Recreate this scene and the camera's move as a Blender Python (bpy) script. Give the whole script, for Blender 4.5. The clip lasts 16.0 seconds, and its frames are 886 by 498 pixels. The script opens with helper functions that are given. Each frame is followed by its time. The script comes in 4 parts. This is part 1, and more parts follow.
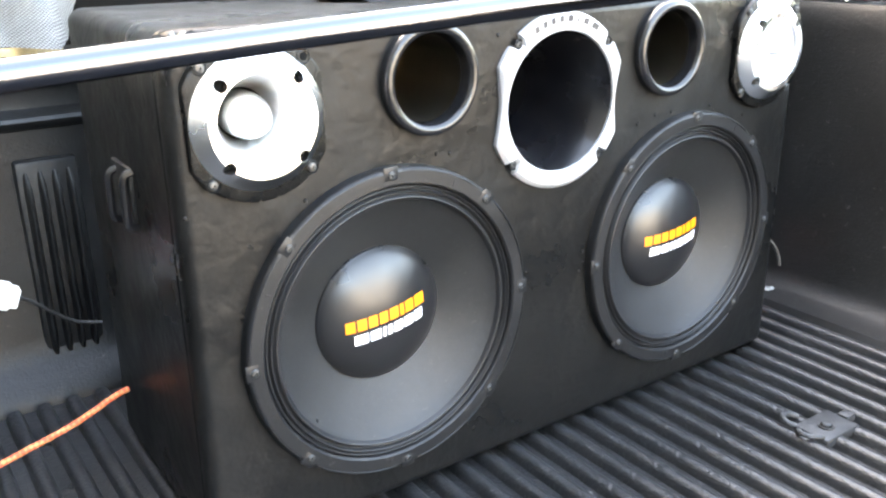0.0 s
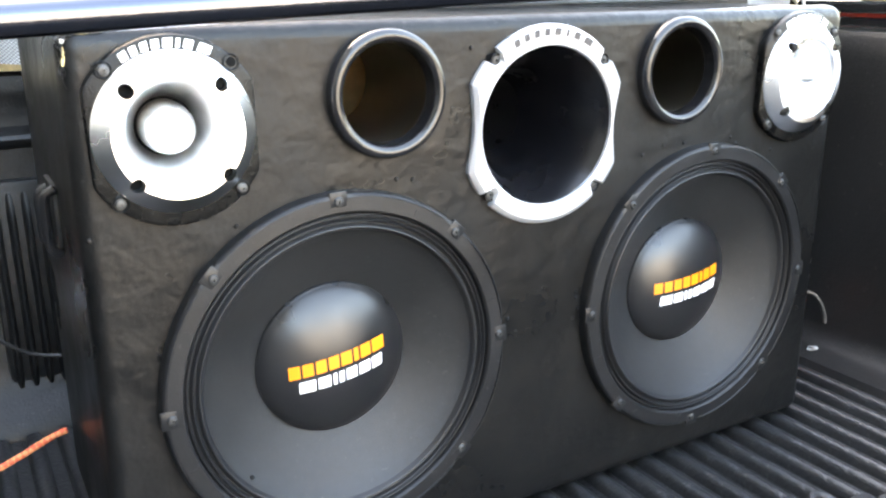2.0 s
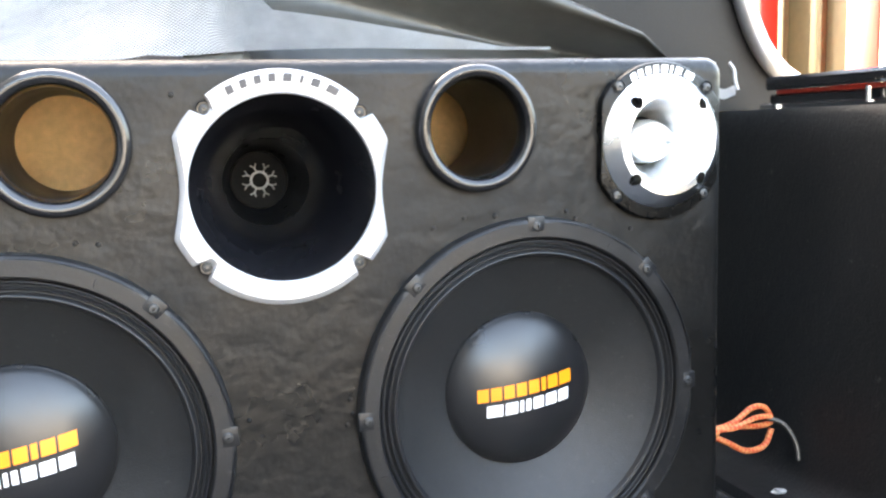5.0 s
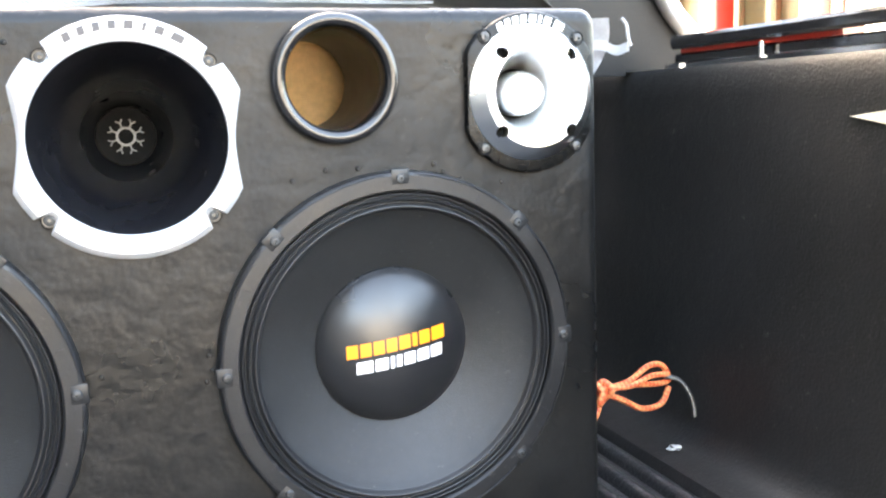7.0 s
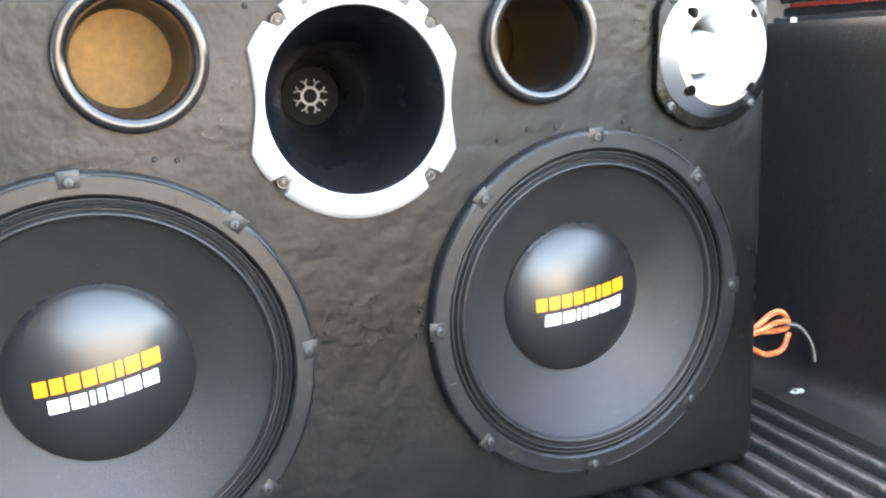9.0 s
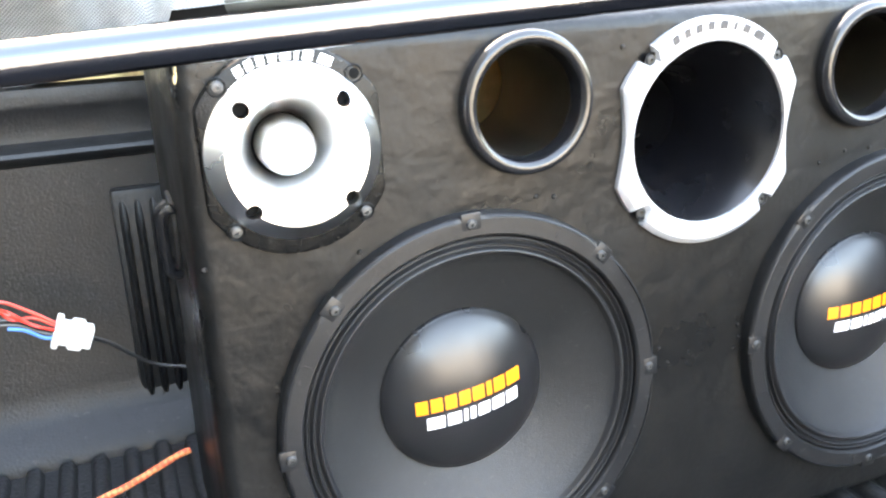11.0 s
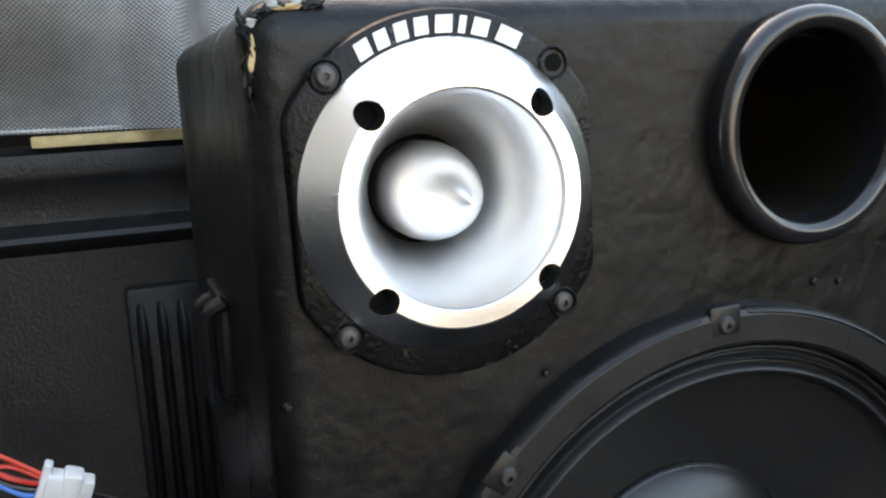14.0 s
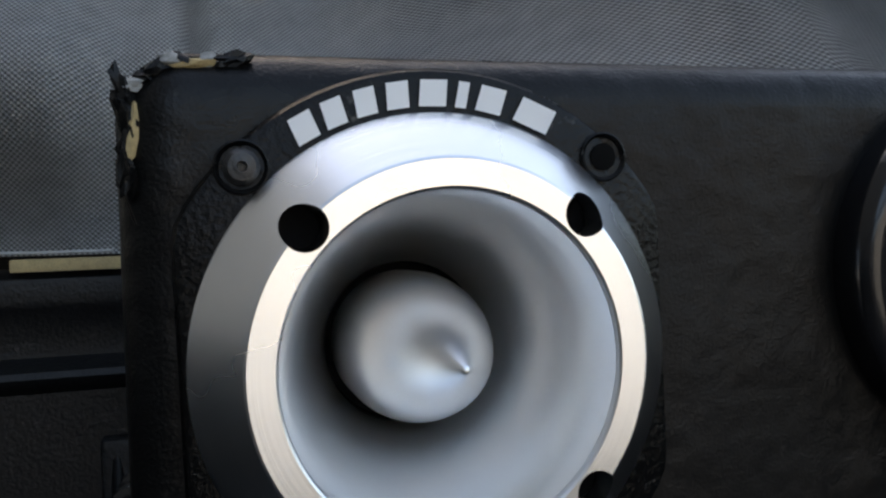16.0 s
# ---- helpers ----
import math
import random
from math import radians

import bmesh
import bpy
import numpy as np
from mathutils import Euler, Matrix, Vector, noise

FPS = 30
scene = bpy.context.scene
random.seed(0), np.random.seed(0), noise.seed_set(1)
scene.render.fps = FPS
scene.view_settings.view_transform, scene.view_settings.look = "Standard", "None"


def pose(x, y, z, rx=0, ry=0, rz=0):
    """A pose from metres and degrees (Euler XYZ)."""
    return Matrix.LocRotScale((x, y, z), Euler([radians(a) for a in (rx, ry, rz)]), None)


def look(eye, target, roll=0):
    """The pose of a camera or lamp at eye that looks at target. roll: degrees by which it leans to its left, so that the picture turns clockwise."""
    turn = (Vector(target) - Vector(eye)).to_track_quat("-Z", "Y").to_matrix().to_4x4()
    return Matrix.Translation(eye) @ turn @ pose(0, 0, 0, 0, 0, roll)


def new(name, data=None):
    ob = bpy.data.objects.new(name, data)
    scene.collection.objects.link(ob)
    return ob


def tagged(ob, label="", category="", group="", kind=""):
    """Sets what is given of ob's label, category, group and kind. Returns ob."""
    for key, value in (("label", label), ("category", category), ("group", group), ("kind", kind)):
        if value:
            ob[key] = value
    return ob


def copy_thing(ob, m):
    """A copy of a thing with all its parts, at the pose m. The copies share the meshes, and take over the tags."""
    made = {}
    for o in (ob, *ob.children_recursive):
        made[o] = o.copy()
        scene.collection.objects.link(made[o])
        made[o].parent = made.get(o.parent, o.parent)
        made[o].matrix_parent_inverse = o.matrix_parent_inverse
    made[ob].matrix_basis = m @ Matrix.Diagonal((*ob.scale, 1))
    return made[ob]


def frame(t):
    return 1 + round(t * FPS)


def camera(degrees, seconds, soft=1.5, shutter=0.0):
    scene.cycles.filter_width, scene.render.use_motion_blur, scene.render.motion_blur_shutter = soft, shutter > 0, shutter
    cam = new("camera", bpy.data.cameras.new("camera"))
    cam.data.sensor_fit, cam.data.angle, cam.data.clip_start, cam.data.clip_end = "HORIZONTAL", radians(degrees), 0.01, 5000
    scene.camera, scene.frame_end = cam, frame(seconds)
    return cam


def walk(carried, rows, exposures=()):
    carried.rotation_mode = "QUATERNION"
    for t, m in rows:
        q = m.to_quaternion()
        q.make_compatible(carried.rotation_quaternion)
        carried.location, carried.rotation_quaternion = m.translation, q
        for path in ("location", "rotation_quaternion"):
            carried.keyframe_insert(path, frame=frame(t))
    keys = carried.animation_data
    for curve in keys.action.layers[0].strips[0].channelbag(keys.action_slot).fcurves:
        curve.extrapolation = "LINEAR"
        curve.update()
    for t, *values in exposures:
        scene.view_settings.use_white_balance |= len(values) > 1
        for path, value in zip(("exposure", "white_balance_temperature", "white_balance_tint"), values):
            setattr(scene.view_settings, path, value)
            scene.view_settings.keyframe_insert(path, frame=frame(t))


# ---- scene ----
cam = camera(53.3, 16.0, soft=2.3)
EXPOSURES = [(0.0, 5.75, 9350, 10), (1.0, 5.45, 9300, 10), (2.5, 5.35, 9150, 10), (4.5, 5.15, 8950, 10), (7.0, 5.65, 9100, 10), (10.2, 5.95, 9200, 10), (12.3, 4.8, 9300, 10), (13.5, 3.95, 9200, 10), (14.5, 3.2, 9000, 10), (15.5, 2.25, 8450, 10), (16.0, 1.95, 8200, 10)]
PATH = [
    (0, (-0.604, -0.666, 0.55), (0.464, 0.88, -0.133), -0.7),
    (0.5, (-0.585, -0.662, 0.542), (0.451, 0.922, -0.106), -0.8),
    (1, (-0.565, -0.649, 0.541), (0.458, 0.946, -0.098), -0.4),
    (1.5, (-0.531, -0.638, 0.532), (0.473, 0.974, -0.095), -0.1),
    (2, (-0.472, -0.64, 0.508), (0.478, 1.022, -0.072), -0.4),
    (2.5, (-0.408, -0.639, 0.48), (0.485, 1.073, -0.039), -0.5),
    (3, (-0.342, -0.641, 0.46), (0.476, 1.125, 0.002), -0.8),
    (3.5, (-0.283, -0.616, 0.433), (0.498, 1.188, 0.067), -0.9),
    (4, (-0.225, -0.621, 0.435), (0.495, 1.218, 0.122), -1.0),
    (4.5, (-0.174, -0.653, 0.426), (0.521, 1.207, 0.186), -1.5),
    (4.7, (-0.145, -0.663, 0.425), (0.502, 1.212, 0.173), -1.8),
    (6.8, (-0.013, -0.699, 0.4), (0.637, 1.166, 0.084), -2.1),
    (7, (-0.017, -0.699, 0.398), (0.673, 1.152, 0.083), -2.2),
    (7.5, (-0.029, -0.703, 0.408), (0.694, 1.128, 0.057), -1.9),
    (8, (-0.067, -0.692, 0.408), (0.668, 1.131, 0.04), -1.9),
    (8.5, (-0.132, -0.668, 0.418), (0.608, 1.143, 0.001), -2.0),
    (9, (-0.199, -0.65, 0.417), (0.537, 1.158, -0.017), -2.4),
    (9.5, (-0.271, -0.638, 0.421), (0.465, 1.164, -0.038), -2.5),
    (10, (-0.34, -0.605, 0.456), (0.38, 1.172, -0.111), -2.5),
    (10.2, (-0.362, -0.597, 0.475), (0.307, 1.184, -0.145), -2.6),
    (12.3, (-0.506, -0.471, 0.534), (0.2, 1.299, -0.072), -2.6),
    (12.5, (-0.498, -0.451, 0.524), (0.194, 1.333, -0.06), -2.7),
    (13, (-0.477, -0.404, 0.493), (0.195, 1.407, -0.025), -2.9),
    (13.5, (-0.461, -0.355, 0.466), (0.224, 1.47, 0.021), -2.9),
    (14, (-0.444, -0.308, 0.448), (0.245, 1.534, 0.083), -2.9),
    (14.5, (-0.42, -0.258, 0.44), (0.246, 1.601, 0.121), -2.7),
    (15, (-0.405, -0.226, 0.437), (0.252, 1.64, 0.141), -2.0),
    (15.2, (-0.399, -0.218, 0.435), (0.241, 1.659, 0.174), -1.8),
    (16, (-0.386, -0.205, 0.439), (0.196, 1.708, 0.382), -1.8),
]
walk(cam, [(t, look(eye, target, roll)) for t, eye, target, roll in PATH], EXPOSURES)

# ---------------------------------------------------------------- light
SUN_EL, SUN_AZ = 38.0, 14.0   # degrees above the horizon; degrees from +y towards -x
world = bpy.data.worlds.new("sky")
scene.world = world
world.use_nodes = True
wn = world.node_tree
wn.nodes.clear()
w_out = wn.nodes.new("ShaderNodeOutputWorld")
w_bg = wn.nodes.new("ShaderNodeBackground")
w_sky = wn.nodes.new("ShaderNodeTexSky")
w_sky.sky_type = "NISHITA"
w_sky.sun_disc = False
w_sky.sun_elevation = radians(SUN_EL)
w_sky.sun_rotation = radians(-SUN_AZ)
w_sky.dust_density = 2.5
w_bg.inputs["Strength"].default_value = 0.15
wn.links.new(w_sky.outputs[0], w_bg.inputs[0])
wn.links.new(w_bg.outputs[0], w_out.inputs[0])

sun_data = bpy.data.lights.new("sun", "SUN")
sun_data.energy = 3.0
sun_data.angle = radians(0.53)
sun_data.color = (1.0, 0.95, 0.87)
sun = new("sun", sun_data)
_d = Vector((-math.sin(radians(SUN_AZ)) * math.cos(radians(SUN_EL)), math.cos(radians(SUN_AZ)) * math.cos(radians(SUN_EL)), math.sin(radians(SUN_EL))))
sun.matrix_world = look(_d * 30, (0, 0, 0))


# ---------------------------------------------------------------- materials
def material(name, base, rough=0.5, metal=0.0, grain=0.0, grain_scale=400.0, lump=0.0, lump_scale=40.0,
             var=0.15, var_scale=6.0, dust=0.0, dust_col=(0.35, 0.33, 0.3), dust_scale=90.0, spec=0.5, rough_var=0.08, coat=0.0):
    """A surface with two scales of colour change, relief and a little dust."""
    m = bpy.data.materials.new(name)
    m.use_nodes = True
    t = m.node_tree
    b = t.nodes["Principled BSDF"]
    co = t.nodes.new("ShaderNodeTexCoord")
    def noise_tex(scale, detail=4.0, rg=0.55):
        n = t.nodes.new("ShaderNodeTexNoise")
        n.inputs["Scale"].default_value, n.inputs["Detail"].default_value, n.inputs["Roughness"].default_value = scale, detail, rg
        t.links.new(co.outputs["Object"], n.inputs["Vector"])
        return n
    big = noise_tex(var_scale, 5.0)
    fine = noise_tex(var_scale * 14, 3.0)
    ramp = t.nodes.new("ShaderNodeMapRange")
    ramp.inputs["From Min"].default_value, ramp.inputs["From Max"].default_value = 0.3, 0.7
    ramp.inputs["To Min"].default_value, ramp.inputs["To Max"].default_value = 1.0 - var, 1.0 + var
    mixn = t.nodes.new("ShaderNodeMath"); mixn.operation = "MULTIPLY_ADD"
    mixn.inputs[1].default_value, mixn.inputs[2].default_value = 0.4, 0.0
    t.links.new(fine.outputs["Fac"], mixn.inputs[0])
    add = t.nodes.new("ShaderNodeMath"); add.operation = "MULTIPLY_ADD"
    add.inputs[1].default_value = 0.6
    t.links.new(big.outputs["Fac"], add.inputs[0]); t.links.new(mixn.outputs[0], add.inputs[2])
    t.links.new(add.outputs[0], ramp.inputs["Value"])
    colour = t.nodes.new("ShaderNodeVectorMath"); colour.operation = "SCALE"
    colour.inputs[0].default_value = base
    t.links.new(ramp.outputs[0], colour.inputs["Scale"])
    last = colour.outputs[0]
    if dust > 0:
        dn = noise_tex(dust_scale, 6.0, 0.7)
        dr = t.nodes.new("ShaderNodeMapRange")
        dr.inputs["From Min"].default_value, dr.inputs["From Max"].default_value = 0.62, 0.80
        dr.inputs["To Min"].default_value, dr.inputs["To Max"].default_value = 0.0, dust
        t.links.new(dn.outputs["Fac"], dr.inputs["Value"])
        mx = t.nodes.new("ShaderNodeMix"); mx.data_type = "RGBA"
        t.links.new(dr.outputs[0], mx.inputs["Factor"]); t.links.new(last, mx.inputs["A"])
        mx.inputs["B"].default_value = (*dust_col, 1)
        last = mx.outputs["Result"]
    t.links.new(last, b.inputs["Base Color"])
    rr = t.nodes.new("ShaderNodeMapRange")
    rr.inputs["From Min"].default_value, rr.inputs["From Max"].default_value = 0.3, 0.7
    rr.inputs["To Min"].default_value, rr.inputs["To Max"].default_value = max(0.02, rough - rough_var), min(1.0, rough + rough_var)
    t.links.new(big.outputs["Fac"], rr.inputs["Value"])
    t.links.new(rr.outputs[0], b.inputs["Roughness"])
    b.inputs["Metallic"].default_value = metal
    b.inputs["Specular IOR Level"].default_value = spec
    b.inputs["Coat Weight"].default_value = coat
    b.inputs["Coat Roughness"].default_value = 0.08
    normal = None
    for amount, sc, dist in ((lump, lump_scale, 0.004), (grain, grain_scale, 0.0008)):
        if amount > 0:
            n = noise_tex(sc, 3.0, 0.6)
            bp = t.nodes.new("ShaderNodeBump")
            bp.inputs["Strength"].default_value, bp.inputs["Distance"].default_value = amount, dist
            t.links.new(n.outputs["Fac"], bp.inputs["Height"])
            if normal:
                t.links.new(normal, bp.inputs["Normal"])
            normal = bp.outputs[0]
    if normal:
        t.links.new(normal, b.inputs["Normal"])
    return m


def weave_material(name, base, pitch, depth, var=0.25):
    """Plain woven cloth: warp and weft as crossed waves at the given pitch."""
    m = material(name, base, 0.75, var=var, var_scale=4.0)
    t = m.node_tree
    b = t.nodes["Principled BSDF"]
    co = t.nodes.new("ShaderNodeUVMap")
    sep = t.nodes.new("ShaderNodeSeparateXYZ")
    t.links.new(co.outputs[0], sep.inputs[0])
    waves = []
    for axis in (0, 1):
        k = t.nodes.new("ShaderNodeMath"); k.operation = "MULTIPLY"; k.inputs[1].default_value = 2 * math.pi / pitch
        s = t.nodes.new("ShaderNodeMath"); s.operation = "SINE"
        t.links.new(sep.outputs[axis], k.inputs[0]); t.links.new(k.outputs[0], s.inputs[0])
        waves.append(s)
    mul = t.nodes.new("ShaderNodeMath"); mul.operation = "MULTIPLY"
    t.links.new(waves[0].outputs[0], mul.inputs[0]); t.links.new(waves[1].outputs[0], mul.inputs[1])
    bp = t.nodes.new("ShaderNodeBump")
    bp.inputs["Strength"].default_value, bp.inputs["Distance"].default_value = 0.9, depth
    t.links.new(mul.outputs[0], bp.inputs["Height"])
    t.links.new(bp.outputs[0], b.inputs["Normal"])
    # low spots between the threads painted darker, shade put into the colour
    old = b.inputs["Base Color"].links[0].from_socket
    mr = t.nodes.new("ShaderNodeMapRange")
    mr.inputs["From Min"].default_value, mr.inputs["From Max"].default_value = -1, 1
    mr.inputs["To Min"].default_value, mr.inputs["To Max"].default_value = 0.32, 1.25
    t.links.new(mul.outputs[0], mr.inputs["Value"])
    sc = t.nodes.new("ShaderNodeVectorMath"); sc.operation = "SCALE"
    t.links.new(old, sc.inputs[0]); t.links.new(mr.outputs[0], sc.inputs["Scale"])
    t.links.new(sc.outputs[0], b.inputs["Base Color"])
    return m


def rope_material(name, col, fleck):
    """Braided cord: slanted flecks along its length (u) and round it (v)."""
    m = material(name, col, 0.6, var=0.2, var_scale=40)
    t = m.node_tree
    b = t.nodes["Principled BSDF"]
    uv = t.nodes.new("ShaderNodeUVMap")
    br = t.nodes.new("ShaderNodeTexChecker")
    mp = t.nodes.new("ShaderNodeMapping")
    mp.inputs["Scale"].default_value = (260, 3, 1)
    mp.inputs["Rotation"].default_value = (0, 0, 0.6)
    t.links.new(uv.outputs[0], mp.inputs[0]); t.links.new(mp.outputs[0], br.inputs["Vector"])
    br.inputs["Scale"].default_value = 1.0
    old = b.inputs["Base Color"].links[0].from_socket
    t.links.new(old, br.inputs["Color1"])
    br.inputs["Color2"].default_value = (*fleck, 1)
    mx = t.nodes.new("ShaderNodeMix"); mx.data_type = "RGBA"; mx.inputs["Factor"].default_value = 0.45
    t.links.new(old, mx.inputs["A"]); t.links.new(br.outputs["Color"], mx.inputs["B"])
    t.links.new(mx.outputs["Result"], b.inputs["Base Color"])
    return m


def spun_metal(name, base, rough, rings=900.0, pull=0.75):
    """Lathe-turned metal: fine rings round the local y axis."""
    m = material(name, base, rough, metal=1.0, var=0.04, rough_var=0.06)
    t = m.node_tree
    b = t.nodes["Principled BSDF"]
    co = t.nodes.new("ShaderNodeTexCoord")
    mp = t.nodes.new("ShaderNodeVectorMath"); mp.operation = "MULTIPLY"; mp.inputs[1].default_value = (1, 0, 1)
    ln = t.nodes.new("ShaderNodeVectorMath"); ln.operation = "LENGTH"
    t.links.new(co.outputs["Object"], mp.inputs[0]); t.links.new(mp.outputs[0], ln.inputs[0])
    n = t.nodes.new("ShaderNodeTexNoise"); n.noise_dimensions = "1D"
    n.inputs["Scale"].default_value, n.inputs["Detail"].default_value = rings, 2.0
    t.links.new(ln.outputs["Value"], n.inputs["W"])
    bp = t.nodes.new("ShaderNodeBump")
    bp.inputs["Strength"].default_value, bp.inputs["Distance"].default_value = 0.10, 0.0003
    t.links.new(n.outputs["Fac"], bp.inputs["Height"]); t.links.new(bp.outputs[0], b.inputs["Normal"])
    tg = t.nodes.new("ShaderNodeTangent")
    tg.direction_type, tg.axis = "RADIAL", "Y"
    t.links.new(tg.outputs[0], b.inputs["Tangent"])
    b.inputs["Anisotropic"].default_value = pull
    return m


M_VINYL = material("black_vinyl", (0.0050, 0.0050, 0.0050), 0.36, spec=0.22, grain=0.32, grain_scale=900, lump=0.65, lump_scale=26, var=0.3, var_scale=7, dust=0.14, dust_scale=160, rough_var=0.16)
M_RIM = material("satin_black_rim", (0.0095, 0.0095, 0.0101), 0.38, spec=0.28, grain=0.3, grain_scale=300, var=0.25, var_scale=20, dust=0.35, dust_scale=120)
M_RUBBER = material("surround_cloth", (0.010, 0.010, 0.0107), 0.42, spec=0.36, grain=0.3, grain_scale=700, var=0.2, var_scale=15)
M_CONE = material("paper_cone", (0.0125, 0.0128, 0.0134), 0.44, spec=0.33, grain=0.5, grain_scale=900, var=0.3, var_scale=9, dust=0.2, dust_scale=220)
M_DOME = material("dust_cap", (0.008, 0.008, 0.009), 0.34, spec=0.5, grain=0.08, grain_scale=900, var=0.15, var_scale=20)
M_GLOSS = material("gloss_black_plastic", (0.010, 0.010, 0.011), 0.2, grain=0.1, grain_scale=200, var=0.2, var_scale=20)
M_HORN = material("horn_black", (0.004, 0.004, 0.005), 0.26, spec=0.36, var=0.2, var_scale=20, rough_var=0.03)
M_NECK = material("horn_neck", (0.004, 0.004, 0.0048), 0.32, spec=0.26, var=0.2, var_scale=30)
M_SILVER = material("silver_paint", (0.38, 0.38, 0.39), 0.36, metal=0.3, grain=0.15, grain_scale=900, var=0.04)
M_ALU = spun_metal("turned_aluminium", (0.95, 0.95, 0.95), 0.28)
M_ALU_DULL = spun_metal("turned_aluminium_throat", (0.95, 0.95, 0.95), 0.33, 700)
M_ALU_BULLET = spun_metal("turned_aluminium_plug", (0.95, 0.95, 0.95), 0.34, 800, 0.3)
M_TUBE = material("dark_port_tube", (0.011, 0.009, 0.0065), 0.45, spec=0.2, var=0.2, var_scale=12, grain=0.2)
for alloy in (M_ALU_DULL, M_ALU_BULLET):
    alloy.node_tree.nodes["Principled BSDF"].inputs["Metallic"].default_value = 1.0
M_PLATE = material("black_cast_plate", (0.0035, 0.0035, 0.0035), 0.28, spec=0.20, grain=0.6, grain_scale=600, var=0.3, var_scale=30, dust=0.4, dust_scale=200)
M_HOLE = material("dark_recess", (0.004, 0.004, 0.004), 0.9, var=0.1, spec=0.1)
M_SCREW = material("dull_screw", (0.035, 0.035, 0.035), 0.45, metal=0.6, grain=0.4, grain_scale=900, var=0.4, var_scale=90)
M_SCREW_BK = material("black_screw", (0.05, 0.05, 0.05), 0.35, metal=0.6, grain=0.4, grain_scale=900, var=0.4, var_scale=90)
M_ZINC = material("dull_zinc", (0.04, 0.04, 0.041), 0.5, metal=0.5, grain=0.5, grain_scale=500, var=0.35, var_scale=60, dust=0.3)
M_SPOKE = material("cast_spokes", (0.17, 0.165, 0.155), 0.5, metal=0.0, var=0.2, var_scale=60)
M_WHITE = material("white_print", (0.85, 0.85, 0.85), 0.4, var=0.03)
M_ORANGE = material("orange_print", (0.88, 0.23, 0.012), 0.4, var=0.06)
M_INK = material("dark_print", (0.02, 0.02, 0.024), 0.5, var=0.1)
M_WOOD = material("raw_fibreboard", (0.72, 0.47, 0.22), 0.65, grain=0.3, grain_scale=200, var=0.25, var_scale=9)
M_TORN = material("torn_edge_wood", (0.45, 0.33, 0.16), 0.7, grain=0.6, grain_scale=300, var=0.4, var_scale=60)
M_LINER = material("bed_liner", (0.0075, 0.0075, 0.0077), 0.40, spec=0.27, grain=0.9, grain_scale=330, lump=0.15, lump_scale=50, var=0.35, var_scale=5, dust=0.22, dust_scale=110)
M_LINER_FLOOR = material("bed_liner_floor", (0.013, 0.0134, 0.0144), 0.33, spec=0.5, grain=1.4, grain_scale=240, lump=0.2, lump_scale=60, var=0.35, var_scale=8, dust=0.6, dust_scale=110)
M_CHROME = material("polished_tube", (0.085, 0.09, 0.105), 0.13, metal=1.0, var=0.05, rough_var=0.04, grain=0.1, grain_scale=400)
M_BODY = material("black_body_paint", (0.012, 0.012, 0.013), 0.12, var=0.15, rough_var=0.04, coat=1.0)
M_CAB = material("dark_cab_plastic", (0.006, 0.006, 0.0065), 0.5, spec=0.12, grain=0.3, grain_scale=300, var=0.2)
M_TRACK = material("bright_track", (0.78, 0.78, 0.78), 0.22, metal=1.0, var=0.1)
M_HOOP = material("hoop_highlight", (0.42, 0.42, 0.43), 0.3, metal=0.8, var=0.1)
M_FILM = material("grey_plastic_film", (0.30, 0.30, 0.31), 0.35, var=0.2, var_scale=30)
M_RED = material("red_reflection", (0.35, 0.03, 0.02), 0.2, var=0.15, coat=0.6)
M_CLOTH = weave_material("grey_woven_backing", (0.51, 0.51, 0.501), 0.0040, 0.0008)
M_CLOTH_EDGE = material("grey_hem", (0.5, 0.5, 0.49), 0.7, var=0.2, var_scale=40, grain=0.3, grain_scale=500)
M_TARP = material("black_tarp_vinyl", (0.075, 0.073, 0.066), 0.34, grain=0.3, grain_scale=300, lump=0.4, lump_scale=8, var=0.3, var_scale=3)
M_ROPE = rope_material("orange_cord", (0.50, 0.065, 0.022), (0.70, 0.36, 0.13))
M_CABLE = material("black_cable", (0.015, 0.015, 0.015), 0.35, var=0.3, var_scale=60, dust=0.5, dust_scale=300)
M_RWIRE = material("red_wire", (0.65, 0.035, 0.02), 0.4, var=0.1)
M_BWIRE = material("blue_wire", (0.04, 0.25, 0.75), 0.4, var=0.1)
M_COPPER = material("bare_copper", (0.75, 0.42, 0.25), 0.35, metal=0.9, var=0.2)
M_NYLON = material("white_nylon", (0.78, 0.78, 0.76), 0.45, grain=0.2, var=0.06)
M_CRUMB = material("grey_residue", (0.26, 0.26, 0.25), 0.7, var=0.4, var_scale=80)
M_PALE = material("pale_sun_patch", (0.42, 0.40, 0.30), 0.5, var=0.2, var_scale=30)
M_GROUND = material("concrete_yard", (0.30, 0.29, 0.27), 0.85, grain=0.6, grain_scale=60, var=0.3, var_scale=0.6)
M_RENDERED = material("weathered_render", (0.15, 0.148, 0.142), 0.85, grain=0.5, grain_scale=40, var=0.35, var_scale=0.8)
M_BOUNCE = material("pale_bounce_wall", (0.25, 0.26, 0.28), 0.85, grain=0.5, grain_scale=40, var=0.2, var_scale=0.8)
M_YELLOW = material("ochre_wall", (0.055, 0.042, 0.015), 0.7, var=0.35, var_scale=1.2)
M_REDP = material("red_painted_metal", (0.36, 0.014, 0.009), 0.4, var=0.1)
M_WHITEP = material("white_painted_metal", (0.8, 0.78, 0.7), 0.5, var=0.08)


